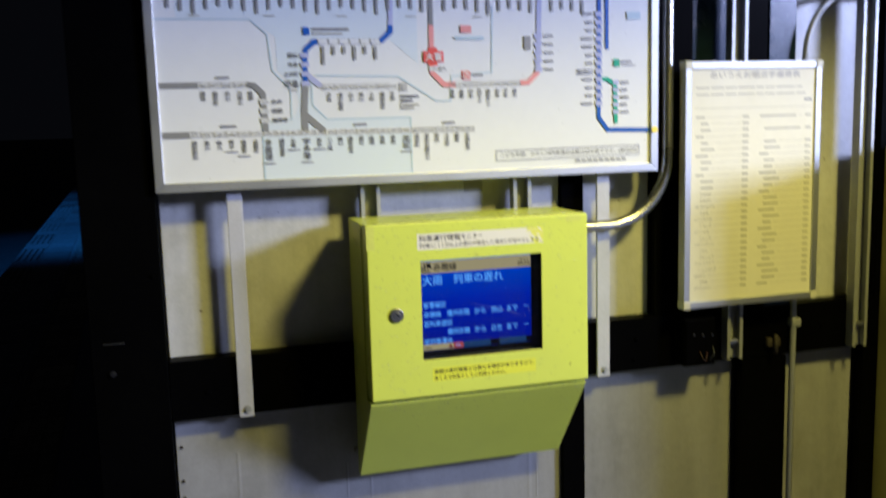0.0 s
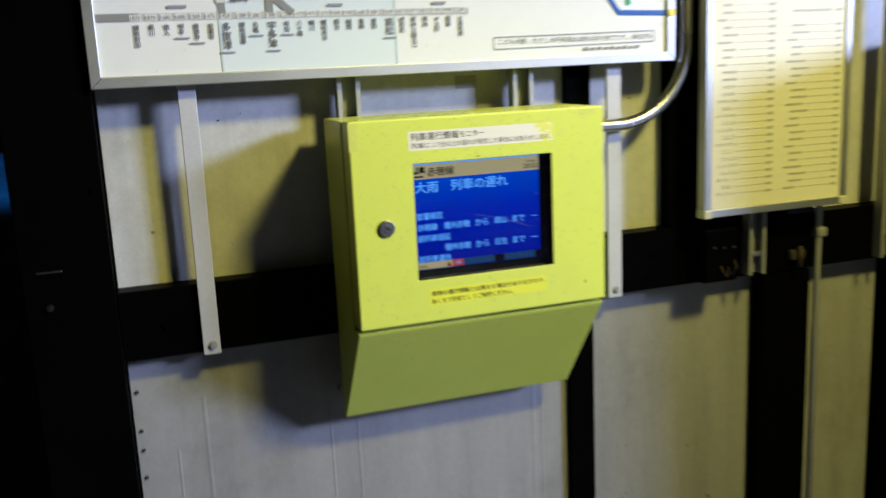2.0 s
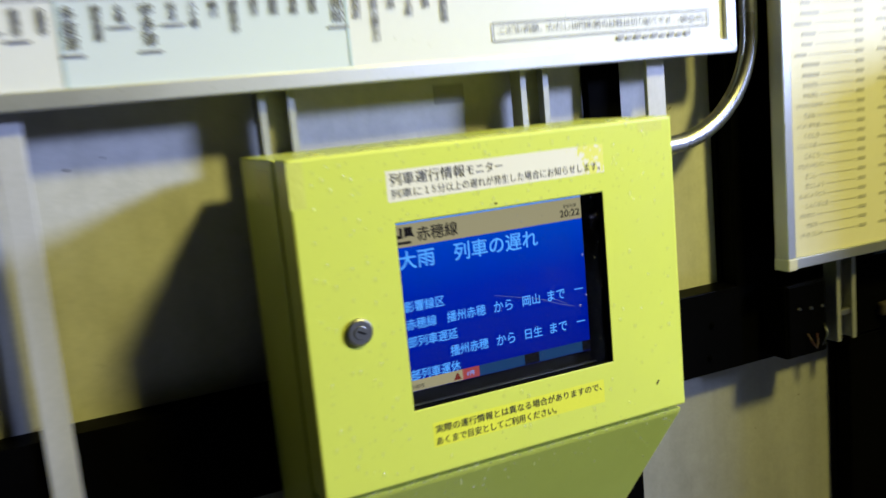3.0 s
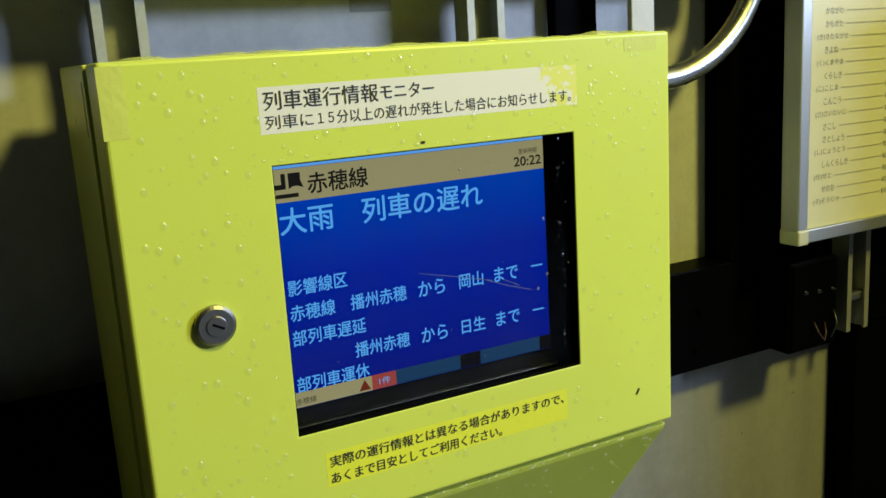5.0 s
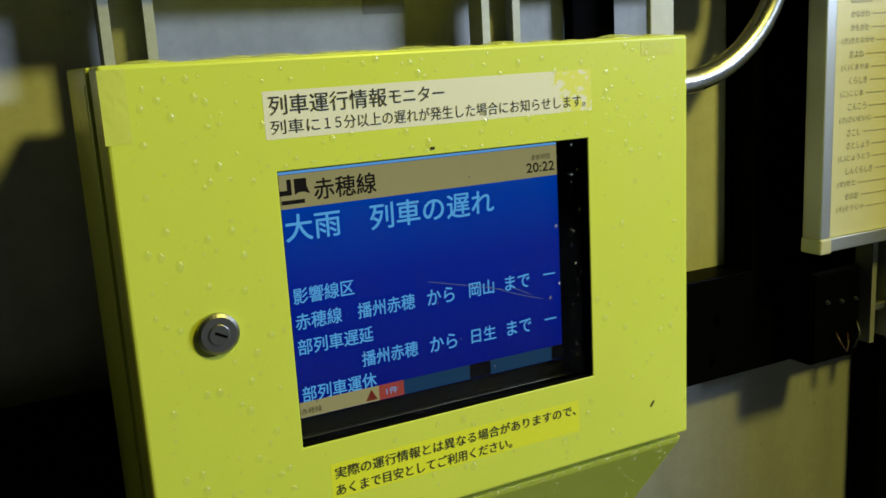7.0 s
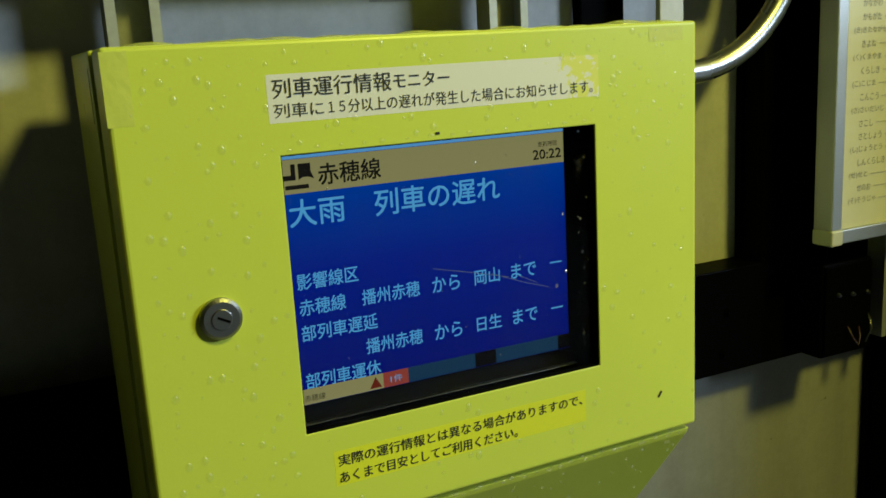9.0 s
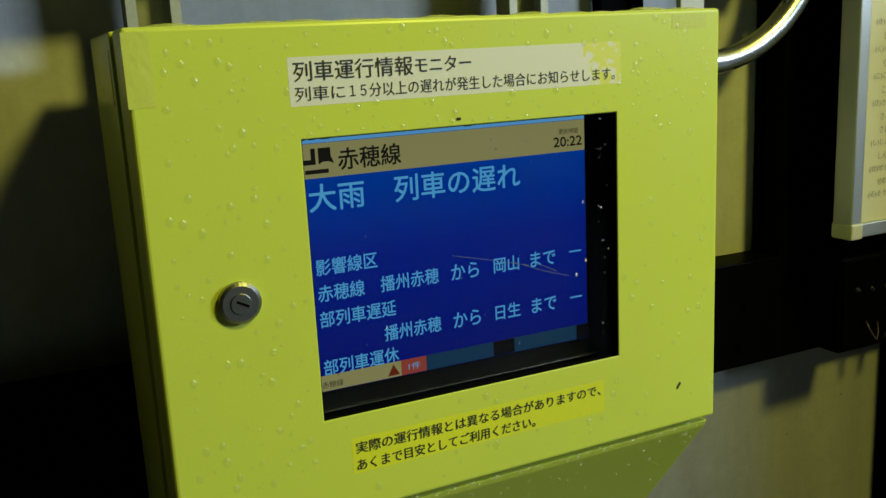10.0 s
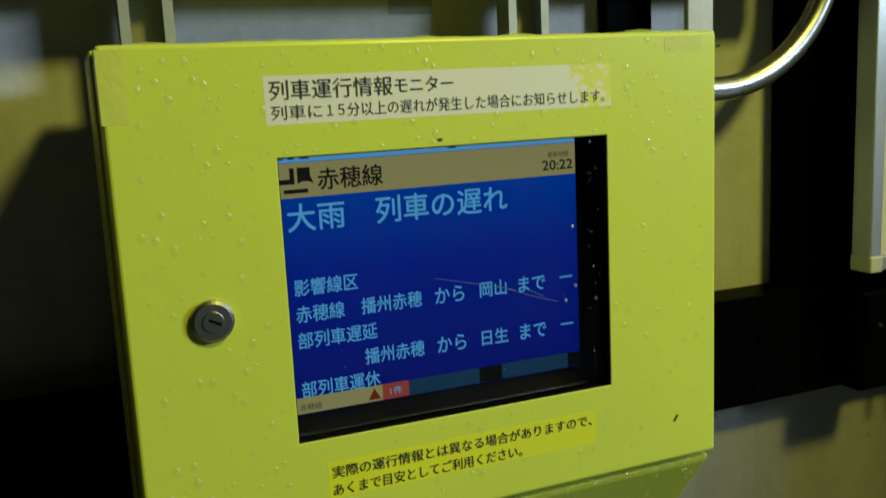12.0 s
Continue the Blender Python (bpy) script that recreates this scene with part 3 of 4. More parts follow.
xs = [0.160, 0.182, 0.204, 0.226, 0.248, 0.270, 0.293, 0.318, 0.339, 0.364, 0.388, 0.408, 0.428, 0.448, 0.469, 0.489, 0.510, 0.531, 0.557, 0.579, 0.599, 0.619, 0.640, 0.660, 0.682]
for (name, fare), x in zip(row, xs):
    big = name in ("多度津", "宇多津", "高松")
    station(name, x, 1.5545, (0.0135 if big else 0.0082) * len(name), 0.014 if big else 0.0085, fare)
    if name in ("琴平", "善通寺", "多度津", "丸亀", "宇多津", "坂出", "高松"):
        z = 1.5545 - (0.0135 if big else 0.0082) * len(name) - 0.005
        bar("text_bar", x - 0.011, x + 0.011, z - 0.0012, z + 0.0012, L4, M_INKSOFT, route_map)
for (name, fare), x in zip([("豊浜", "1880"), ("観音寺", "1870"), ("本山", "1680"), ("比地大", "1680"), ("高瀬", "1660")], (0.180, 0.202, 0.224, 0.246, 0.265)):
    station(name, x, 1.6435, 0.0085 * len(name), 0.0085, fare)
for name, fare, z in (("みの", "1500", 1.623), ("詫間", "1500", 1.606), ("海岸寺", "1470", 1.589)):
    lettering(name, 0.302, 0.302 + 0.0095 * len(name), z - 0.0045, z + 0.0045, L4, M_INK, route_map, 0.00015)
    bar("fare_box", 0.2805, 0.2975, z - 0.0045, z + 0.0045, L4, M_WHITE, route_map)
    lettering(fare, 0.282, 0.296, z - 0.003, z + 0.003, L4 - 0.0005, M_INKSOFT, route_map)
for name, z, s in (("植松", 1.707, 0.009), ("木見", 1.690, 0.009), ("上の町", 1.673, 0.009), ("児島", 1.655, 0.0135)):
    lettering(name, 0.354 - s * len(name), 0.354, z - s / 2, z + s / 2, L4, M_INK, route_map, 0.00015)
    bar("fare_box", 0.359, 0.375, z - 0.0045, z + 0.0045, L4, M_LAV, route_map)
bar("text_bar", 0.335, 0.352, 1.6425, 1.6445, L4, M_FAINT, route_map)
for (name, fare), x in zip([("早島", "670"), ("備中箕島", "670"), ("迫川", "760"), ("常山", "760"), ("八浜", "760"), ("備前田井", "840"), ("宇野", "970")], (0.410, 0.432, 0.452, 0.472, 0.492, 0.513, 0.533)):
    station(name, x, 1.637, 0.0082 * len(name), 0.008, fare)
for (name, fare), x in zip([("長船", "190"), ("香登", "210"), ("伊部", "330"), ("西片上", "320"), ("備前片上", "410"), ("伊里", "410"), ("日生", "500"), ("寒河", "580")], (0.653, 0.672, 0.691, 0.709, 0.727, 0.746, 0.764, 0.783)):
    station(name, x, 1.639, 0.0080 * len(name), 0.008, fare)
# upper line of stations, too small to read: bars
for i in range(37):
    x = 0.128 + i * 0.0223
    if not 0.6 < x < 0.63 and not 0.82 < x < 0.85 and not 0.94 < x:
        h = (0.020, 0.030, 0.017, 0.025, 0.022)[i * 3 % 5]
        bar("text_bar", x - 0.0026, x + 0.0026, 1.812 - h, 1.812, L4, M_INKSOFT, route_map)
        bar("fare_box", x - 0.0085, x + 0.0085, 1.8165, 1.8255, L4, M_WHITE, route_map)
        if i % 6 == 2:
            bar("text_bar", x - 0.010, x + 0.010, 1.7775, 1.7795, L4, M_FAINT, route_map)
shape("route_line", ribbon([(0.11, 1.821), (0.95, 1.821)], 0.011), L3, M_LAV)
for i, x in enumerate((0.402, 0.422, 0.442, 0.462, 0.482, 0.502)):
    bar("text_bar", x - 0.0028, x + 0.0028, 1.724 - (0.034, 0.016, 0.014, 0.026, 0.015, 0.025)[i], 1.7235, L4, M_INKSOFT, route_map)
    bar("fare_box", x - 0.008, x + 0.008, 1.7275, 1.7365, L4, M_WHITE, route_map)
bar("line_mark", 0.366, 0.378, 1.744, 1.758, L4, M_BLUE, route_map)
bar("text_bar", 0.384, 0.452, 1.752, 1.757, L4, M_INKSOFT, route_map)
bar("text_bar", 0.384, 0.440, 1.745, 1.748, L4, M_FAINT, route_map)
# small captions over the lines
for x0, x1, z in ((0.205, 0.228, 1.668), (0.208, 0.236, 1.580), (0.455, 0.480, 1.577), (0.632, 0.656, 1.576), (0.696, 0.716, 1.667)):
    bar("text_bar", x0, x1, z - 0.0022, z + 0.0022, L4, M_INKSOFT, route_map)
for z, w, mat in ((1.628, 0.036, M_INK), (1.620, 0.024, M_INK), (1.612, 0.036, M_FAINT), (1.606, 0.026, M_FAINT)):
    bar("text_bar", 0.548, 0.548 + w, z - 0.002, z + 0.002, L4, mat, route_map)
bar("line_mark", 0.546, 0.562, 1.638, 1.654, L3, M_BOXGREY, route_map)
lettering("L", 0.550, 0.556, 1.640, 1.651, L4, M_INKSOFT, route_map)
bar("line_mark", 0.673, 0.690, 1.658, 1.675, L3, M_RED, route_map)
bar("line_mark", 0.675, 0.688, 1.660, 1.673, L4, M_WHITE, route_map)
lettering("N", 0.6775, 0.6855, 1.662, 1.671, L4 - 0.0005, M_RED, route_map, 0.0003)
bar("text_bar", 0.66, 0.72, 1.735, 1.741, L4, M_PALELINE, route_map)
bar("text_bar", 0.672, 0.694, 1.748, 1.762, L4, M_PINK, route_map)
# this station in a red box
shape("station_box", rect(0.596, 0.636, 1.692, 1.713), L4, M_RED, "red box round the present station")
shape("station_box", rect(0.606, 0.624, 1.686, 1.720), L3, M_RED)
lettering("大富", 0.600, 0.632, 1.695, 1.710, L4 - 0.0022, M_WHITE, route_map, 0.0003)
bar("fare_box", 0.607, 0.621, 1.675, 1.684, L4, M_WHITE, route_map)
lettering("140", 0.608, 0.620, 1.6765, 1.6825, L4 - 0.0005, M_INKSOFT, route_map)
lettering("邑久", 0.626, 0.642, 1.675, 1.684, L4, M_INK, route_map)
for i in range(5):
    z = 1.676 + i * 0.0165
    bar("fare_box", 0.826, 0.842, z - 0.0045, z + 0.0045, L4, M_LAV, route_map)
    bar("text_bar", 0.847, 0.866, z - 0.0022, z + 0.0022, L4, M_INKSOFT, route_map)
bar("line_mark", 0.804, 0.818, 1.715, 1.742, L4, M_INKSOFT, route_map)
for i in range(12):
    z = 1.606 + i * 0.0163
    bar("fare_box", 0.959, 0.974, z - 0.005, z + 0.005, L4, M_LAV, route_map)
    if i != 4:
        w = (0.024, 0.014, 0.014, 0.022)[i % 4]
        bar("text_bar", 0.952 - w, 0.952, z - 0.0025, z + 0.0025, L4, M_INKSOFT, route_map)
lettering("加古川", 0.918, 0.952, 1.664, 1.677, L4, M_INK, route_map, 0.0002)
for i in range(5):
    z = 1.588 + i * 0.0150
    bar("fare_box", 0.998, 1.011, z - 0.004, z + 0.004, L4, M_LAV, route_map)
    bar("text_bar", 1.016, 1.034 - 0.004 * (i % 2), z - 0.0025, z + 0.0025, L4, M_INKSOFT, route_map)
bar("line_mark", 1.000, 1.013, 1.680, 1.695, L4, M_GREEN, route_map)
bar("text_bar", 1.017, 1.04, 1.688, 1.692, L4, M_INKSOFT, route_map)
bar("text_bar", 1.017, 1.05, 1.682, 1.684, L4, M_FAINT, route_map)
bar("text_bar", 1.03, 1.06, 1.775, 1.79, L4, M_PALELINE, route_map)
# note in a thin frame
shape("note_frame", ribbon([(0.742, 1.4965), (1.058, 1.4995), (1.058, 1.5185), (0.742, 1.5165), (0.742, 1.4965)], 0.0014), L3, M_INKSOFT)
lettering("こども半額。ただし10円未満のは数は切り捨てです。(単位:円)", 0.750, 1.052, 1.5025, 1.5135, L4, M_INK, route_map)
for i in range(9):
    bar("text_bar", 0.914 + i * 0.013, 0.923 + i * 0.013, 1.4885, 1.4935 - 0.001 * (i % 2), L4, M_INKSOFT, route_map)

# ---------------------------------------------------------------- braille fare board
BX0, BX1, BZ0, BZ1, BY = 1.145, 1.478, 1.165, 1.686, 1.753
fare = root("fare_board", 1.31, 1.78, BZ0, "cream fare table in a slim aluminium frame with plastic corners", "notice board")
part("back_plate", block(BX0 + 0.004, BX1 - 0.004, 1.765, 1.7755, BZ0 + 0.004, BZ1 - 0.004), M_STRUT, fare)
paper_y = BY + 0.004
part("sheet", block(BX0 + 0.012, BX1 - 0.012, paper_y, 1.765, BZ0 + 0.012, BZ1 - 0.012), M_PAPER, fare, "cream printed paper sheet")
for s in ("bottom", "right", "top", "left"):
    part("frame_bar", mitred(BX0, BX1, BZ0, BZ1, 0.0150, BY, 1.777, s), M_ALU, fare, "aluminium frame bar")
for x, z in ((BX0, BZ0), (BX1, BZ0), (BX0, BZ1), (BX1, BZ1)):
    sx, sz = (1 if x == BX0 else -1), (1 if z == BZ0 else -1)
    xs2, zs2 = sorted((x - sx * 0.0012, x + sx * 0.0155)), sorted((z - sz * 0.0012, z + sz * 0.0155))
    part("corner_cap", block(*xs2, BY - 0.002, 1.7775, *zs2, 0.002), M_CORNER, fare, "cream plastic corner cap")
F1, F2 = paper_y - 0.0005, paper_y - 0.001
lettering("あいうえお順点字運賃表", 1.205, 1.424, 1.651, 1.666, F1, M_HEAD, fare, 0.0001)
for z, x1 in ((1.632, 1.43), (1.618, 1.45)):
    x = 1.172
    while x < x1 - 0.01:
        w = 0.018 + 0.03 * ((x * 1000) % 7) / 7
        bar("text_bar", x, min(x + w, x1), z - 0.0014, z + 0.0014, F1, M_FAINT, fare)
        x += w + 0.004
bar("text_bar", 1.436, 1.455, 1.602, 1.607, F1, M_INKSOFT, fare)
bar("rule_line", 1.168, 1.455, 1.589, 1.590, F1, M_FAINT, fare)
names = ["かながわ", "かもがた", "(き)きたながせ", "きよね", "(く)くまやま", "くらしき", "(こ)こじま", "こんこう", "(さ)さいだいじ", "さこし", "さとしょう", "(し)じょうとう", "しんくらしき", "(せ)せと", "せのお", "(そ)そうじゃ"]
rnd = random.Random(4)
for i in range(28):
    z = 1.571 - i * 0.01345
    k = i - 12
    if k >= 0:
        n = names[k]
        x0 = 1.172 if n[0] == "(" else 1.184
        x1 = x0 + 0.0068 * (len(n) - (1.0 if n[0] == "(" else 0))
        lettering(n, x0, x1, z - 0.0037, z + 0.0037, F1, M_INKSOFT, fare)
    else:
        x0 = 1.172 if i % 3 == 0 else 1.184
        x1 = x0 + rnd.uniform(0.016, 0.034)
        bar("text_bar", x0, x1, z - 0.0021, z + 0.0021, F1, M_FAINT, fare)
    bar("rule_line", x1 + 0.005, 1.281, z - 0.0004, z + 0.0004, F1, M_RULE, fare)
    bar("text_bar", 1.284, 1.299, z - 0.0024, z + 0.0024, F1, M_FAINT, fare)
    if i not in (1, 3):
        x0 = 1.326 if i % 3 == 0 else 1.338
        x1 = x0 + (0.09 if i in (0, 2) else rnd.uniform(0.018, 0.045))
        bar("text_bar", x0, x1, z - 0.0020, z + 0.0020, F1, M_FAINT, fare)
        bar("rule_line", x1 + 0.005, 1.437, z - 0.0004, z + 0.0004, F1, M_RULE, fare)
        bar("text_bar", 1.440, 1.454, z - 0.0024, z + 0.0024, F1, M_FAINT, fare)

# ---------------------------------------------------------------- train information monitor box
X0, X1, Z0, Z1, FY = 0.442, 0.8738, 1.070, 1.397, 1.650
box = root("monitor_box", 0.658, 1.815, 0.874, "yellow enamelled steel monitor box with rain drops on its door", "monitor box")
part("body", prism([(1.8118, 0.874), (1.8118, 1.3965), (1.691, 1.3965), (1.691, 1.064), (1.657, 1.064), (1.660, 1.058), (1.800, 0.874)], "x", X0 - 0.002, X1 - 0.001, 0.0015), M_YELLOW, box, "yellow box with a sloping underside")


def door_plate():
    """A shallow tray with the window cut through its front."""
    bm = bmesh.new()
    o, w = rect(X0, X1, Z0, Z1), rect(0.5410, 0.7780, 1.1402, 1.3262)
    of = [bm.verts.new((x, FY, z)) for x, z in o]
    ob_ = [bm.verts.new((x, 1.688, z)) for x, z in o]
    wf = [bm.verts.new((x, FY, z)) for x, z in w]
    wb = [bm.verts.new((x, 1.6555, z)) for x, z in w]
    wo = [bm.verts.new((x, 1.6555, z)) for x, z in rect(X0 + 0.004, X1 - 0.004, Z0 + 0.004, Z1 - 0.004)]
    obi = [bm.verts.new((x, 1.688, z)) for x, z in rect(X0 + 0.004, X1 - 0.004, Z0 + 0.004, Z1 - 0.004)]
    for i in range(4):
        j = (i + 1) % 4
        for a, b in ((of, wf), (wf, wb), (wb, wo), (wo, obi), (obi, ob_), (ob_, of)):
            bm.faces.new((a[i], a[j], b[j], b[i]))
    edges = [e for e in bm.edges if all(v in of for v in e.verts)] + [e for e in bm.edges if sum(v in of for v in e.verts) == 1 and sum(v in ob_ for v in e.verts) == 1]
    bmesh.ops.bevel(bm, geom=edges, offset=0.0028, segments=3, profile=0.5, affect="EDGES")
    wedges = [e for e in bm.edges if all(abs(v.co.y - FY) < 1e-5 and 0.53 < v.co.x < 0.79 and 1.13 < v.co.z < 1.34 for v in e.verts)]
    bmesh.ops.bevel(bm, geom=wedges, offset=0.0007, segments=2, profile=0.5, affect="EDGES")
    return bm


door = part("door", door_plate(), M_YELLOW, box, "yellow enamelled door with a window")
for x0, x1, z0, z1 in ((0.5412, 0.7778, 1.1403, 1.1406), (0.5412, 0.7778, 1.3257, 1.3261), (0.5411, 0.5415, 1.1407, 1.3256), (0.7775, 0.7779, 1.1407, 1.3256)):
    part("window_seal", block(x0, x1, FY + 0.0008, 1.6563, z0, z1), M_DARK, door, "black rubber seal")
gasket = part("gasket", block(X0 + 0.004, X1 - 0.004, 1.6885, 1.6905, Z0 + 0.003, Z1 - 0.004), M_DARK, box, "black rubber gasket in the seam")
# lock
lock = part("lock", rod([(0.493, FY - 0.0035, 1.230), (0.493, FY + 0.001, 1.230)], 0.0133, 32), M_LOCK, door, "round nickel cylinder lock", False)
bm = bmesh.new()
bmesh.ops.create_cone(bm, cap_ends=True, segments=32, radius1=0.0133, radius2=0.0112, depth=0.0016, matrix=pose(0.493, FY - 0.0043, 1.230, 90))
bmesh.ops.create_cone(bm, cap_ends=True, segments=24, radius1=0.0068, radius2=0.0062, depth=0.0012, matrix=pose(0.493, FY - 0.0056, 1.230, 90))
part("cylinder", bm, M_LOCK, lock)
bm = block(-0.0042, 0.0042, -0.0002, 0.0002, -0.0008, 0.0008)
bm.transform(pose(0.494, FY - 0.0063, 1.230, 0, 28, 0))
part("keyhole", bm, M_DARK, lock)
# strips of tape
def crumpled_tape(z0, z1, reach_front, reach_side, seed):
    """Tape folded round the door's edge, lifted into creases."""
    r, bm, rows = random.Random(seed), bmesh.new(), []
    around = [(X0 + reach_front * k / 4, FY, 0, -1) for k in (4, 3, 2, 1)] + [(X0, FY, -0.7, -0.7)] + [(X0, FY + reach_side * k / 4, -1, 0) for k in (1, 2, 3, 4)]
    for i in range(9):
        z, row = z0 + (z1 - z0) * i / 8, []
        for k, (x, y, nx, ny) in enumerate(around):
            lift = 0.00012 if k in (0, 8) else r.uniform(0.00012, 0.00028)
            row.append(bm.verts.new((x + nx * lift, y + ny * lift, z + r.uniform(-0.0006, 0.0006))))
        rows.append(row)
    for a, b in zip(rows, rows[1:]):
        for k in range(len(around) - 1):
            bm.faces.new((a[k], a[k + 1], b[k + 1], b[k]))
    bmesh.ops.recalc_face_normals(bm, faces=bm.faces)
    bmesh.ops.solidify(bm, geom=bm.faces[:], thickness=-0.00008)
    return bm


part("tape", crumpled_tape(1.352, 1.3945, 0.0150, 0.034, 3), M_YTAPE, door, "crumpled strip of yellowed clear tape")
part("tape", block(X0 - 0.0024, X0 - 0.0015, 1.700, 1.755, 1.352, 1.386, 0.0), M_YTAPE, box, "strip of yellowed clear tape")
part("tape", block(0.828, 0.860, FY - 0.00015, FY - 0.00002, 1.383, 1.3935, 0.0), M_YTAPE, door, "strip of yellowed clear tape")
bm = block(-0.0028, 0.0028, -0.0002, 0.0002, -0.0008, 0.0008)
bm.transform(pose(0.836, FY - 0.0004, 1.104, 0, -55, 0))
part("scratch", bm, M_RUST, door)
# stickers
title = part("title_sticker", block(0.536, 0.782, FY - 0.00008, FY - 0.00002, 1.3465, 1.3762, 0.0), M_TITLE, door, "white title sticker, rubbed through to yellow")
TY = FY - 0.0004
for words, x0, x1 in (("列車運行情報", 0.5395, 0.6188), ("モニター", 0.6205, 0.6610)):
    drop = 0.0012 * (words == "モニター")
    lettering(words, x0, x1, 1.3615 + drop, 1.3735 - drop, TY, M_TEXTBLACK, title, 0.00002)
for words, x0, x1 in (("列車に", 0.5395, 0.5716), ("１５", 0.5748, 0.5860), ("分以上の遅れが発生した場合にお知らせします。", 0.5880, 0.7765)):
    lettering(words, x0, x1, 1.3495 + 0.0010 * (words == "１５"), 1.3583 - 0.0010 * (words == "１５"), TY, M_TEXTBLACK, title, 0.0)
note = part("note_sticker", block(0.5585, 0.7640, FY - 0.00008, FY - 0.00002, 1.0980, 1.1235, 0.0), M_NOTE, door, "yellow film sticker with a note")
lettering("実際の運行情報とは異なる場合がありますので、", 0.5615, 0.7605, 1.1122, 1.1206, TY, M_TEXTBLACK, note, 0.00005)
lettering("あくまで目安としてご利用ください。", 0.5615, 0.7020, 1.0998, 1.1082, TY, M_TEXTBLACK, note, 0.00005)

# display behind the window
SY = 1.672
bezel = part("bezel", block(0.470, 0.850, 1.6765, 1.683, 1.085, 1.385), M_DARK, box, "black display surround")
part("lower_lip", block(0.535, 0.772, 1.6720, 1.6765, 1.1370, 1.1378, 0.0002), M_BOLT, bezel, "thin grey lip below the display")
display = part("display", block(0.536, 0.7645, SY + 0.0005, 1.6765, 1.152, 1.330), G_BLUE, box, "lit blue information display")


def lit(name, x0, x1, z0, z1, y, mat):
    return bar(name, x0, x1, z0, z1, y, mat, display)


S1, S2, S3 = SY, SY - 0.0006, SY - 0.0012
lit("top_strip", 0.537, 0.764, 1.3215, 1.3295, S1, G_SKY)
lit("header_band", 0.537, 0.764, 1.2985, 1.3212, S1, G_TAN)
for x0, x1 in ((0.543, 0.549), (0.552, 0.556), (0.560, 0.566), (0.664, 0.670)):
    lit("text_bar", x0, x1, 1.3235, 1.3255, S2, G_CELL)
# the operator's mark as plain black shapes
part("logo_block", sheet([(0.5455, 1.3075), (0.5555, 1.3075), (0.5555, 1.3180), (0.5525, 1.3180), (0.5525, 1.3108), (0.5455, 1.3108)], S2), G_BLACK, display)
part("logo_block", sheet([(0.5575, 1.3075), (0.5605, 1.3090), (0.5640, 1.3090), (0.5680, 1.3075), (0.5660, 1.3125), (0.5660, 1.3180), (0.5575, 1.3180)], S2), G_BLACK, display)
lit("text_bar", 0.548, 0.564, 1.3015, 1.3042, S2, G_BLACK)
lettering("赤穂線", 0.571, 0.6155, 1.3025, 1.3165, S2, G_BLACK, display, 0.0002)
lettering("更新時間", 0.7415, 0.758, 1.3115, 1.3155, S2, G_BLACK, display)
lettering("20:22", 0.737, 0.7615, 1.3025, 1.3095, S2, G_BLACK, display, 0.00015)
lettering("大雨", 0.549, 0.5875, 1.2765, 1.2945, S2, G_TEXT, display, 0.0002)
lettering("列車の遅れ", 0.6095, 0.7075, 1.2765, 1.2945, S2, G_TEXT, display, 0.0002)
for zc, words in ((1.2390, (("影響線区", 0.5500, 0.5935),)),
                  (1.2210, (("赤穂線", 0.5500, 0.5830), ("播州赤穂", 0.5950, 0.6390), ("から", 0.6490, 0.6710), ("岡山", 0.6835, 0.7045), ("まで", 0.7145, 0.7360))),
                  (1.2030, (("部列車遅延", 0.5500, 0.6050),)),
                  (1.1855, (("播州赤穂", 0.5955, 0.6390), ("から", 0.6490, 0.6710), ("日生", 0.6835, 0.7045), ("まで", 0.7145, 0.7360))),
                  (1.1690, (("部列車運休", 0.5500, 0.6050),))):
    for w, x0, x1 in words:
        lettering(w, x0, x1, zc - 0.0056, zc + 0.0056, S2, G_TEXT, display, 0.0001)
for zc in (1.2225, 1.1865):
    lit("text_bar", 0.7485, 0.7590, zc - 0.0005, zc + 0.0006, S2, G_TEXT)
# footer
lit("footer_cell", 0.537, 0.606, 1.1530, 1.1640, S3, G_TAN)
lit("footer_cell", 0.606, 0.6255, 1.1530, 1.1640, S3, G_RED)
lit("footer_cell", 0.6255, 0.6800, 1.1530, 1.1640, S3, G_CELL)
lit("footer_cell", 0.6800, 0.6980, 1.1530, 1.1640, S3, G_DEAD)
lit("footer_cell", 0.6980, 0.7530, 1.1530, 1.1640, S3, G_CELL)
lit("footer_cell", 0.7530, 0.7645, 1.1530, 1.1640, S3, G_DEAD)
part("warning_sign", sheet([(0.5955, 1.1545), (0.6045, 1.1545), (0.6000, 1.1625)], S3 - 0.0006), G_DARKRED, display)
lettering("1件", 0.6115, 0.6205, 1.1558, 1.1612, S3 - 0.0006, G_TEXT, display)
lettering("赤穂線", 0.5475, 0.5625, 1.1550, 1.1598, S3 - 0.0006, G_BLACK, display)
pane = part("window_pane", block(0.532, 0.787, 1.6565, 1.6590, 1.132, 1.336), M_GLASS, box, "clear window pane with rain drops")
pane.visible_shadow = False
for pts in ([(0.643, 1.2372), (0.672, 1.2300), (0.704, 1.2215)], [(0.690, 1.2262), (0.718, 1.2150), (0.738, 1.2085)], [(0.712, 1.2215), (0.728, 1.2135)]):
    part("scratch", sheet(ribbon(pts, 0.0004), 1.6564, 0.0001), M_SCRATCH, pane, "pale scratch")
part("speck", block(0.6485, 0.6515, FY - 0.0008, FY - 0.0001, 1.3300, 1.3318, 0.0003), M_RUST, door, "dark speck of dirt")

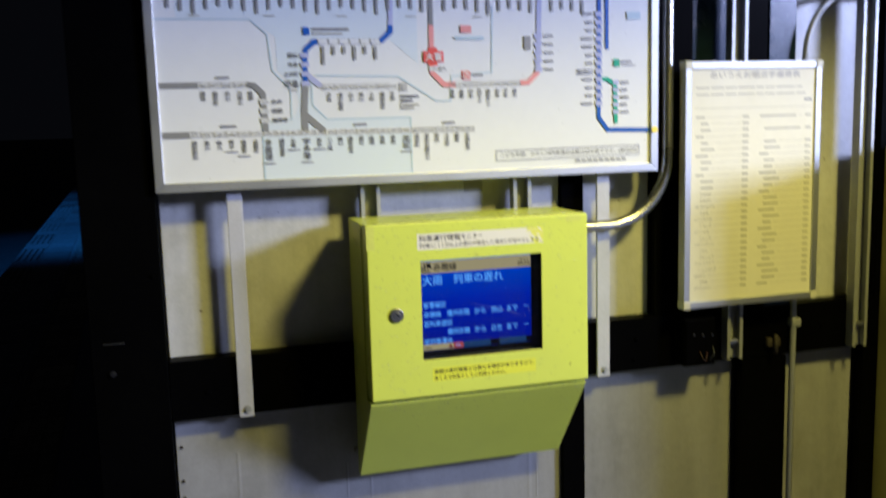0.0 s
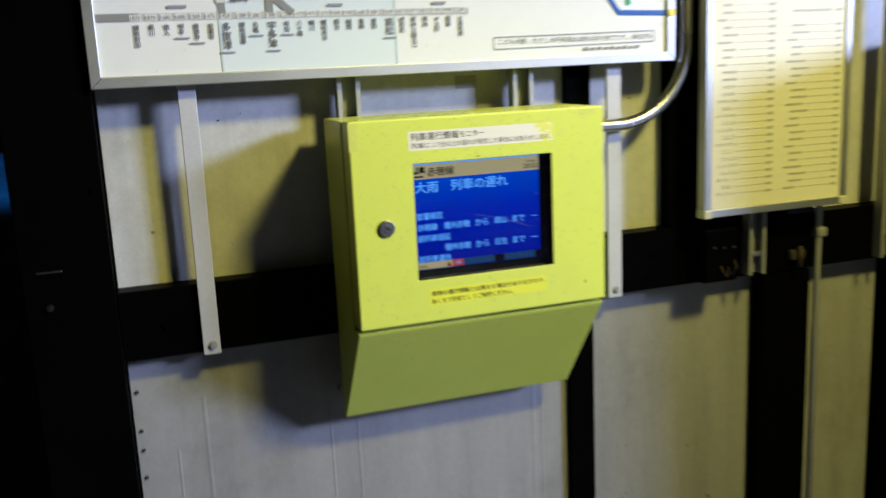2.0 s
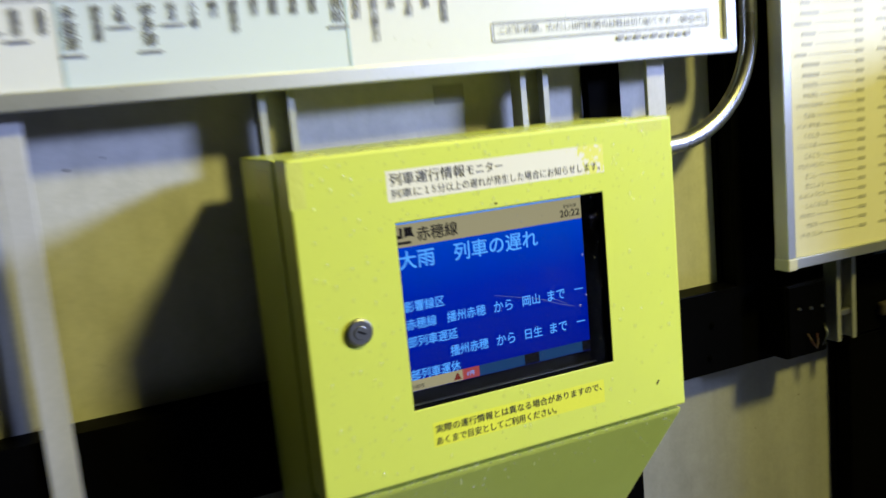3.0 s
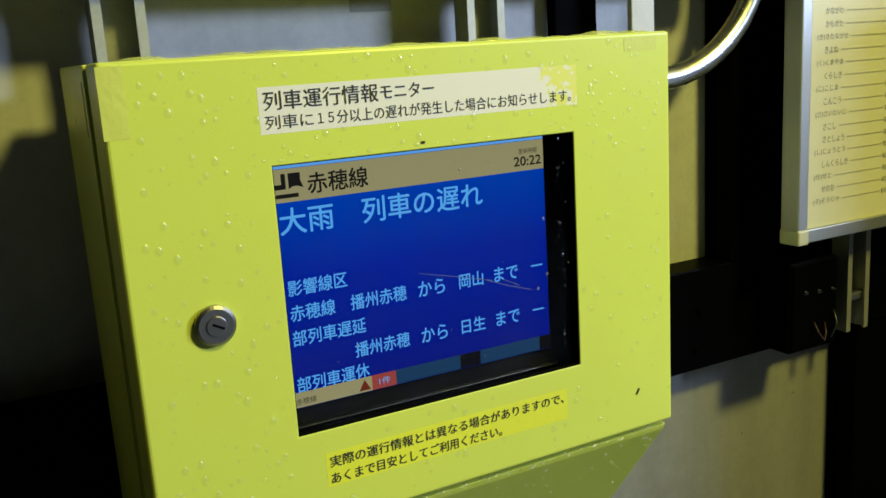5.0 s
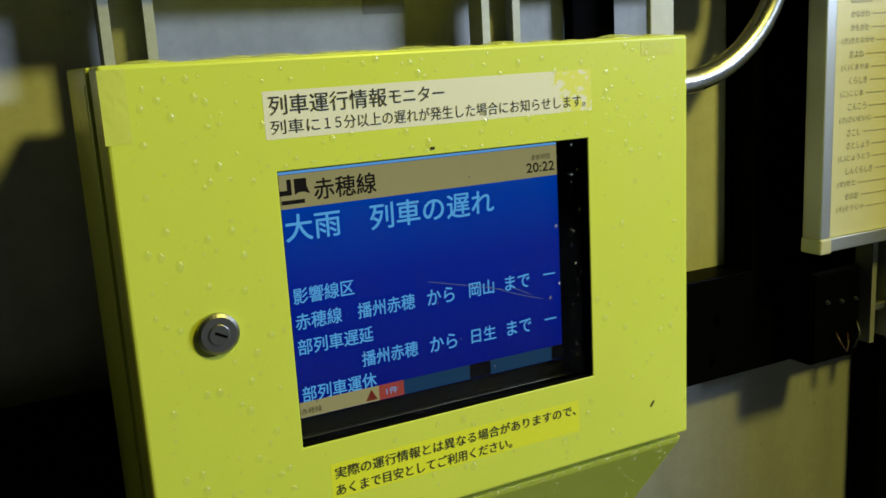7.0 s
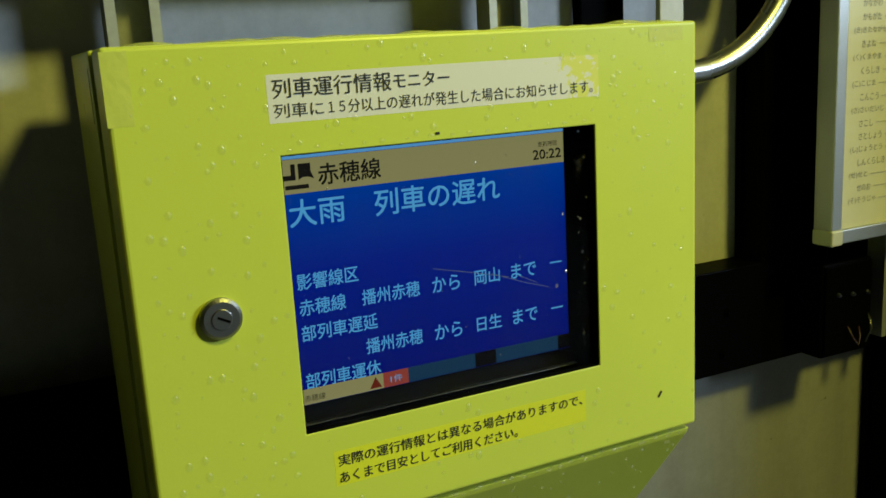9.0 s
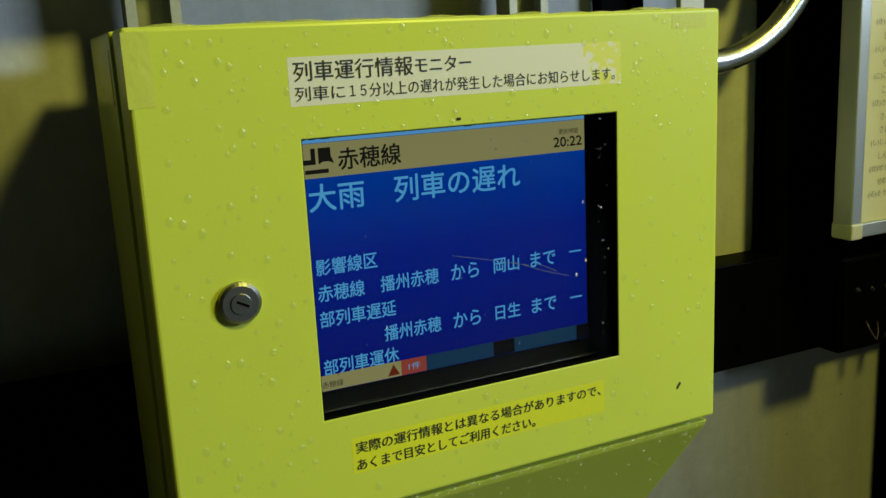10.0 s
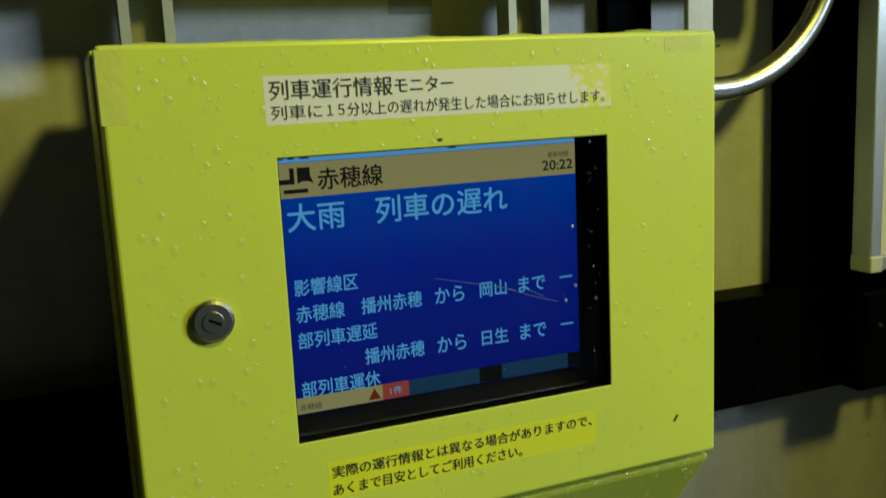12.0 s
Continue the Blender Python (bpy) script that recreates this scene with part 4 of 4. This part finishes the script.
# ---------------------------------------------------------------- rain water
def drop_mesh(bm, x, y, z, r, depth=0.55, tall=1.15, facing="front"):
    """A flattened dome of water, a little fuller below."""
    rings, seg = ((1.0, 0.0), (0.86, 0.34), (0.58, 0.62), (0.25, 0.78)), 10
    prev = None
    for rad, up in rings:
        sink = 0.0003 if up == 0.0 else 0.0
        ring = []
        for k in range(seg):
            a = k * math.tau / seg
            dx, dz = rad * r * math.cos(a), rad * r * tall * math.sin(a)
            if facing == "front":
                ring.append(bm.verts.new((x + dx, y + sink - up * r * depth, z + dz - up * r * 0.15)))
            else:
                ring.append(bm.verts.new((x + dx, y + dz, z - sink + up * r * depth)))
        if prev:
            for k in range(seg):
                bm.faces.new((prev[k], prev[(k + 1) % seg], ring[(k + 1) % seg], ring[k]))
        else:
            bm.faces.new(ring)
        prev = ring
    bm.faces.new(prev)


rnd = random.Random(11)
bm = bmesh.new()
spots = []
while len(spots) < 360:
    x, z = rnd.uniform(X0 + 0.012, X1 - 0.012), rnd.uniform(Z0 + 0.006, Z1 - 0.005)
    keep = 0.25 + 0.75 * (z > 1.32) + 0.35 * (x < 0.53)
    if rnd.random() > keep or (0.536 < x < 0.783 and 1.135 < z < 1.332) or (0.477 < x < 0.509 and 1.21 < z < 1.25):
        continue
    if any((x - a) ** 2 + (z - b) ** 2 < 0.000025 for a, b in spots):
        continue
    spots.append((x, z))
    on_sticker = (0.536 < x < 0.782 and 1.3465 < z < 1.3762) or (0.5585 < x < 0.764 and 1.098 < z < 1.1235)
    if on_sticker:
        continue
    drop_mesh(bm, x, FY - (0.0012 if on_sticker else 0.0), z, rnd.choice((0.0009, 0.0012, 0.0015, 0.0019, 0.0023, 0.0027)), rnd.uniform(0.42, 0.68), rnd.uniform(0.9, 1.5))
for i in range(15):
    drop_mesh(bm, 0.548 + i * 0.0158 + rnd.uniform(-0.004, 0.004), FY, 1.3292 + rnd.uniform(0, 0.001), rnd.uniform(0.0014, 0.0030), 0.5, 0.7)
for i in range(60):
    drop_mesh(bm, rnd.uniform(X0 + 0.01, X1 - 0.01), rnd.uniform(1.656, 1.80), 1.3968, rnd.uniform(0.002, 0.006), 0.35, 0.8, "top")
for i in range(58):
    drop_mesh(bm, X0 + 0.012 + i * 0.0071 + rnd.uniform(-0.006, 0.006), 1.6528, Z0 - 0.004 + rnd.uniform(-0.002, 0.002), rnd.uniform(0.0012, 0.0028), 0.8, 0.8)
for i in range(60):
    fall = abs(rnd.gauss(0, 0.11))
    drop_mesh(bm, rnd.uniform(X0 + 0.012, X1 - 0.012), 1.6588 + fall * 0.14, 1.056 - fall * 0.184, rnd.uniform(0.0007, 0.0019), 0.7, 0.9)
tagged(part("water_drops", bm, M_WATER, None, "", True), "clear rain drops beaded on the yellow monitor box", "water", "", "stuff")

bm = bmesh.new()
for i in range(15):
    drop_mesh(bm, X0 + 0.035 + i * 0.027 + rnd.uniform(-0.009, 0.009), rnd.uniform(1.664, 1.672), 1.3966, rnd.uniform(0.011, 0.021), rnd.uniform(0.14, 0.22), 0.5, "top")
tagged(part("water_puddles", bm, M_PUDDLE, None, "", True), "flat pools of rain water on top of the monitor box", "water", "", "stuff")

bm = bmesh.new()
for i in range(60):
    x = rnd.choice((rnd.uniform(0.762, 0.775), rnd.uniform(0.545, 0.775)))
    drop_mesh(bm, x, 1.6565, rnd.uniform(1.15, 1.325), rnd.choice((0.0003, 0.0004, 0.0004, 0.0006, 0.0009)))
for x, z in ((0.752, 1.262), (0.7535, 1.218), (0.745, 1.208)):
    drop_mesh(bm, x, 1.6565, z, 0.0015)
tagged(part("pane_drops", bm, M_CLEARWATER, None, "", True), "small rain drops on the display's window pane", "water", "", "stuff")

bm = bmesh.new()
for i in range(60):
    drop_mesh(bm, rnd.uniform(MX0 + 0.01, MX1 - 0.01), MY, MZ0 + rnd.uniform(0.002, 0.015), rnd.uniform(0.0008, 0.0028), 0.6, 0.6)
for i in range(25):
    drop_mesh(bm, rnd.uniform(MX0 + 0.03, MX1 - 0.03), L4 - 0.001, rnd.uniform(1.48, 1.75), rnd.uniform(0.0008, 0.0018))
tagged(part("frame_drops", bm, M_WATER, None, "", True), "rain drops along the map board's frame", "water", "", "stuff")

# ---------------------------------------------------------------- cabinet at the wall's end
cab = root("ticket_cabinet", 2.1, 1.6, 0, "tall steel cabinet with a yellow-olive side strip and grey side", "cabinet")
part("side_strip", prism([(1.765, 0.0), (1.822, 0.0), (1.822, 1.489), (1.765, 1.505)], "x", 1.712, 1.74, 0.002), M_OLIVE, cab, "yellow-olive enamelled side strip")
part("body", prism([(1.22, 0.0), (1.758, 0.0), (1.758, 1.507), (1.22, 1.62)], "x", 1.714, 2.55, 0.004), M_GREYCAB, cab, "grey enamelled cabinet body")
part("gap_strip", block(1.72, 2.5, 1.758, 1.765, 0.0, 1.49), M_DARK, cab, "black joint")

# ---------------------------------------------------------------- tactile paving on the platform
paving = tagged(part("tactile_paving", askew(block(-1.012, -0.702, 2.0, 38.0, 0.0005, 0.004)), M_CONC), "line of worn yellow tactile paving along the platform", "tactile paving", "", "structure")
bm = block(-0.148, 0.148, -0.148, 0.148, 0.004, 0.012, 0.001, None, 1)
base_faces = len(bm.faces)
for k in range(4):
    block(-0.118 + k * 0.0787 - 0.019, -0.118 + k * 0.0787 + 0.019, -0.140, 0.140, 0.012, 0.017, 0, bm)
for k, f in enumerate(bm.faces):
    f.material_index = 0 if k < base_faces else 1
tile = bpy.data.meshes.new("tile")
bm.to_mesh(tile)
bm.free()
tile.materials.append(M_TACTBASE)
tile.materials.append(M_TACT)
for i in range(110):
    part_mesh("tile", tile, None, paving, "", False, ASKEW @ pose(-0.857, 2.15 + i * 0.3, 0))
slabs = tagged(part("edge_paving", askew(block(-1.69, -1.02, 2.0, 38.0, 0.0005, 0.003)), M_CONC), "wet paving slabs along the platform edge", "paving", "", "structure")
bm = block(-0.150, 0.150, -0.295, 0.295, 0.003, 0.010, 0.002, None, 1)
slab = bpy.data.meshes.new("slab")
bm.to_mesh(slab)
bm.free()
slab.materials.append(M_SLAB)
bm = block(-0.150, 0.150, -0.295, 0.295, 0.003, 0.010, 0.002, None, 1)
for a in range(4):
    for b in range(8):
        bmesh.ops.create_cone(bm, cap_ends=True, segments=8, radius1=0.016, radius2=0.009, depth=0.006, matrix=pose(-0.11 + a * 0.073, -0.255 + b * 0.073, 0.013))
dotted = bpy.data.meshes.new("dotted_slab")
bm.to_mesh(dotted)
bm.free()
dotted.materials.append(M_SLAB)
for i in range(58):
    for j in range(2):
        part_mesh("slab", dotted if j == 0 and i % 3 != 1 else slab, None, slabs, "", False, ASKEW @ pose(-1.52 + j * 0.325, 2.3 + i * 0.6, rnd.uniform(-0.001, 0.001)))
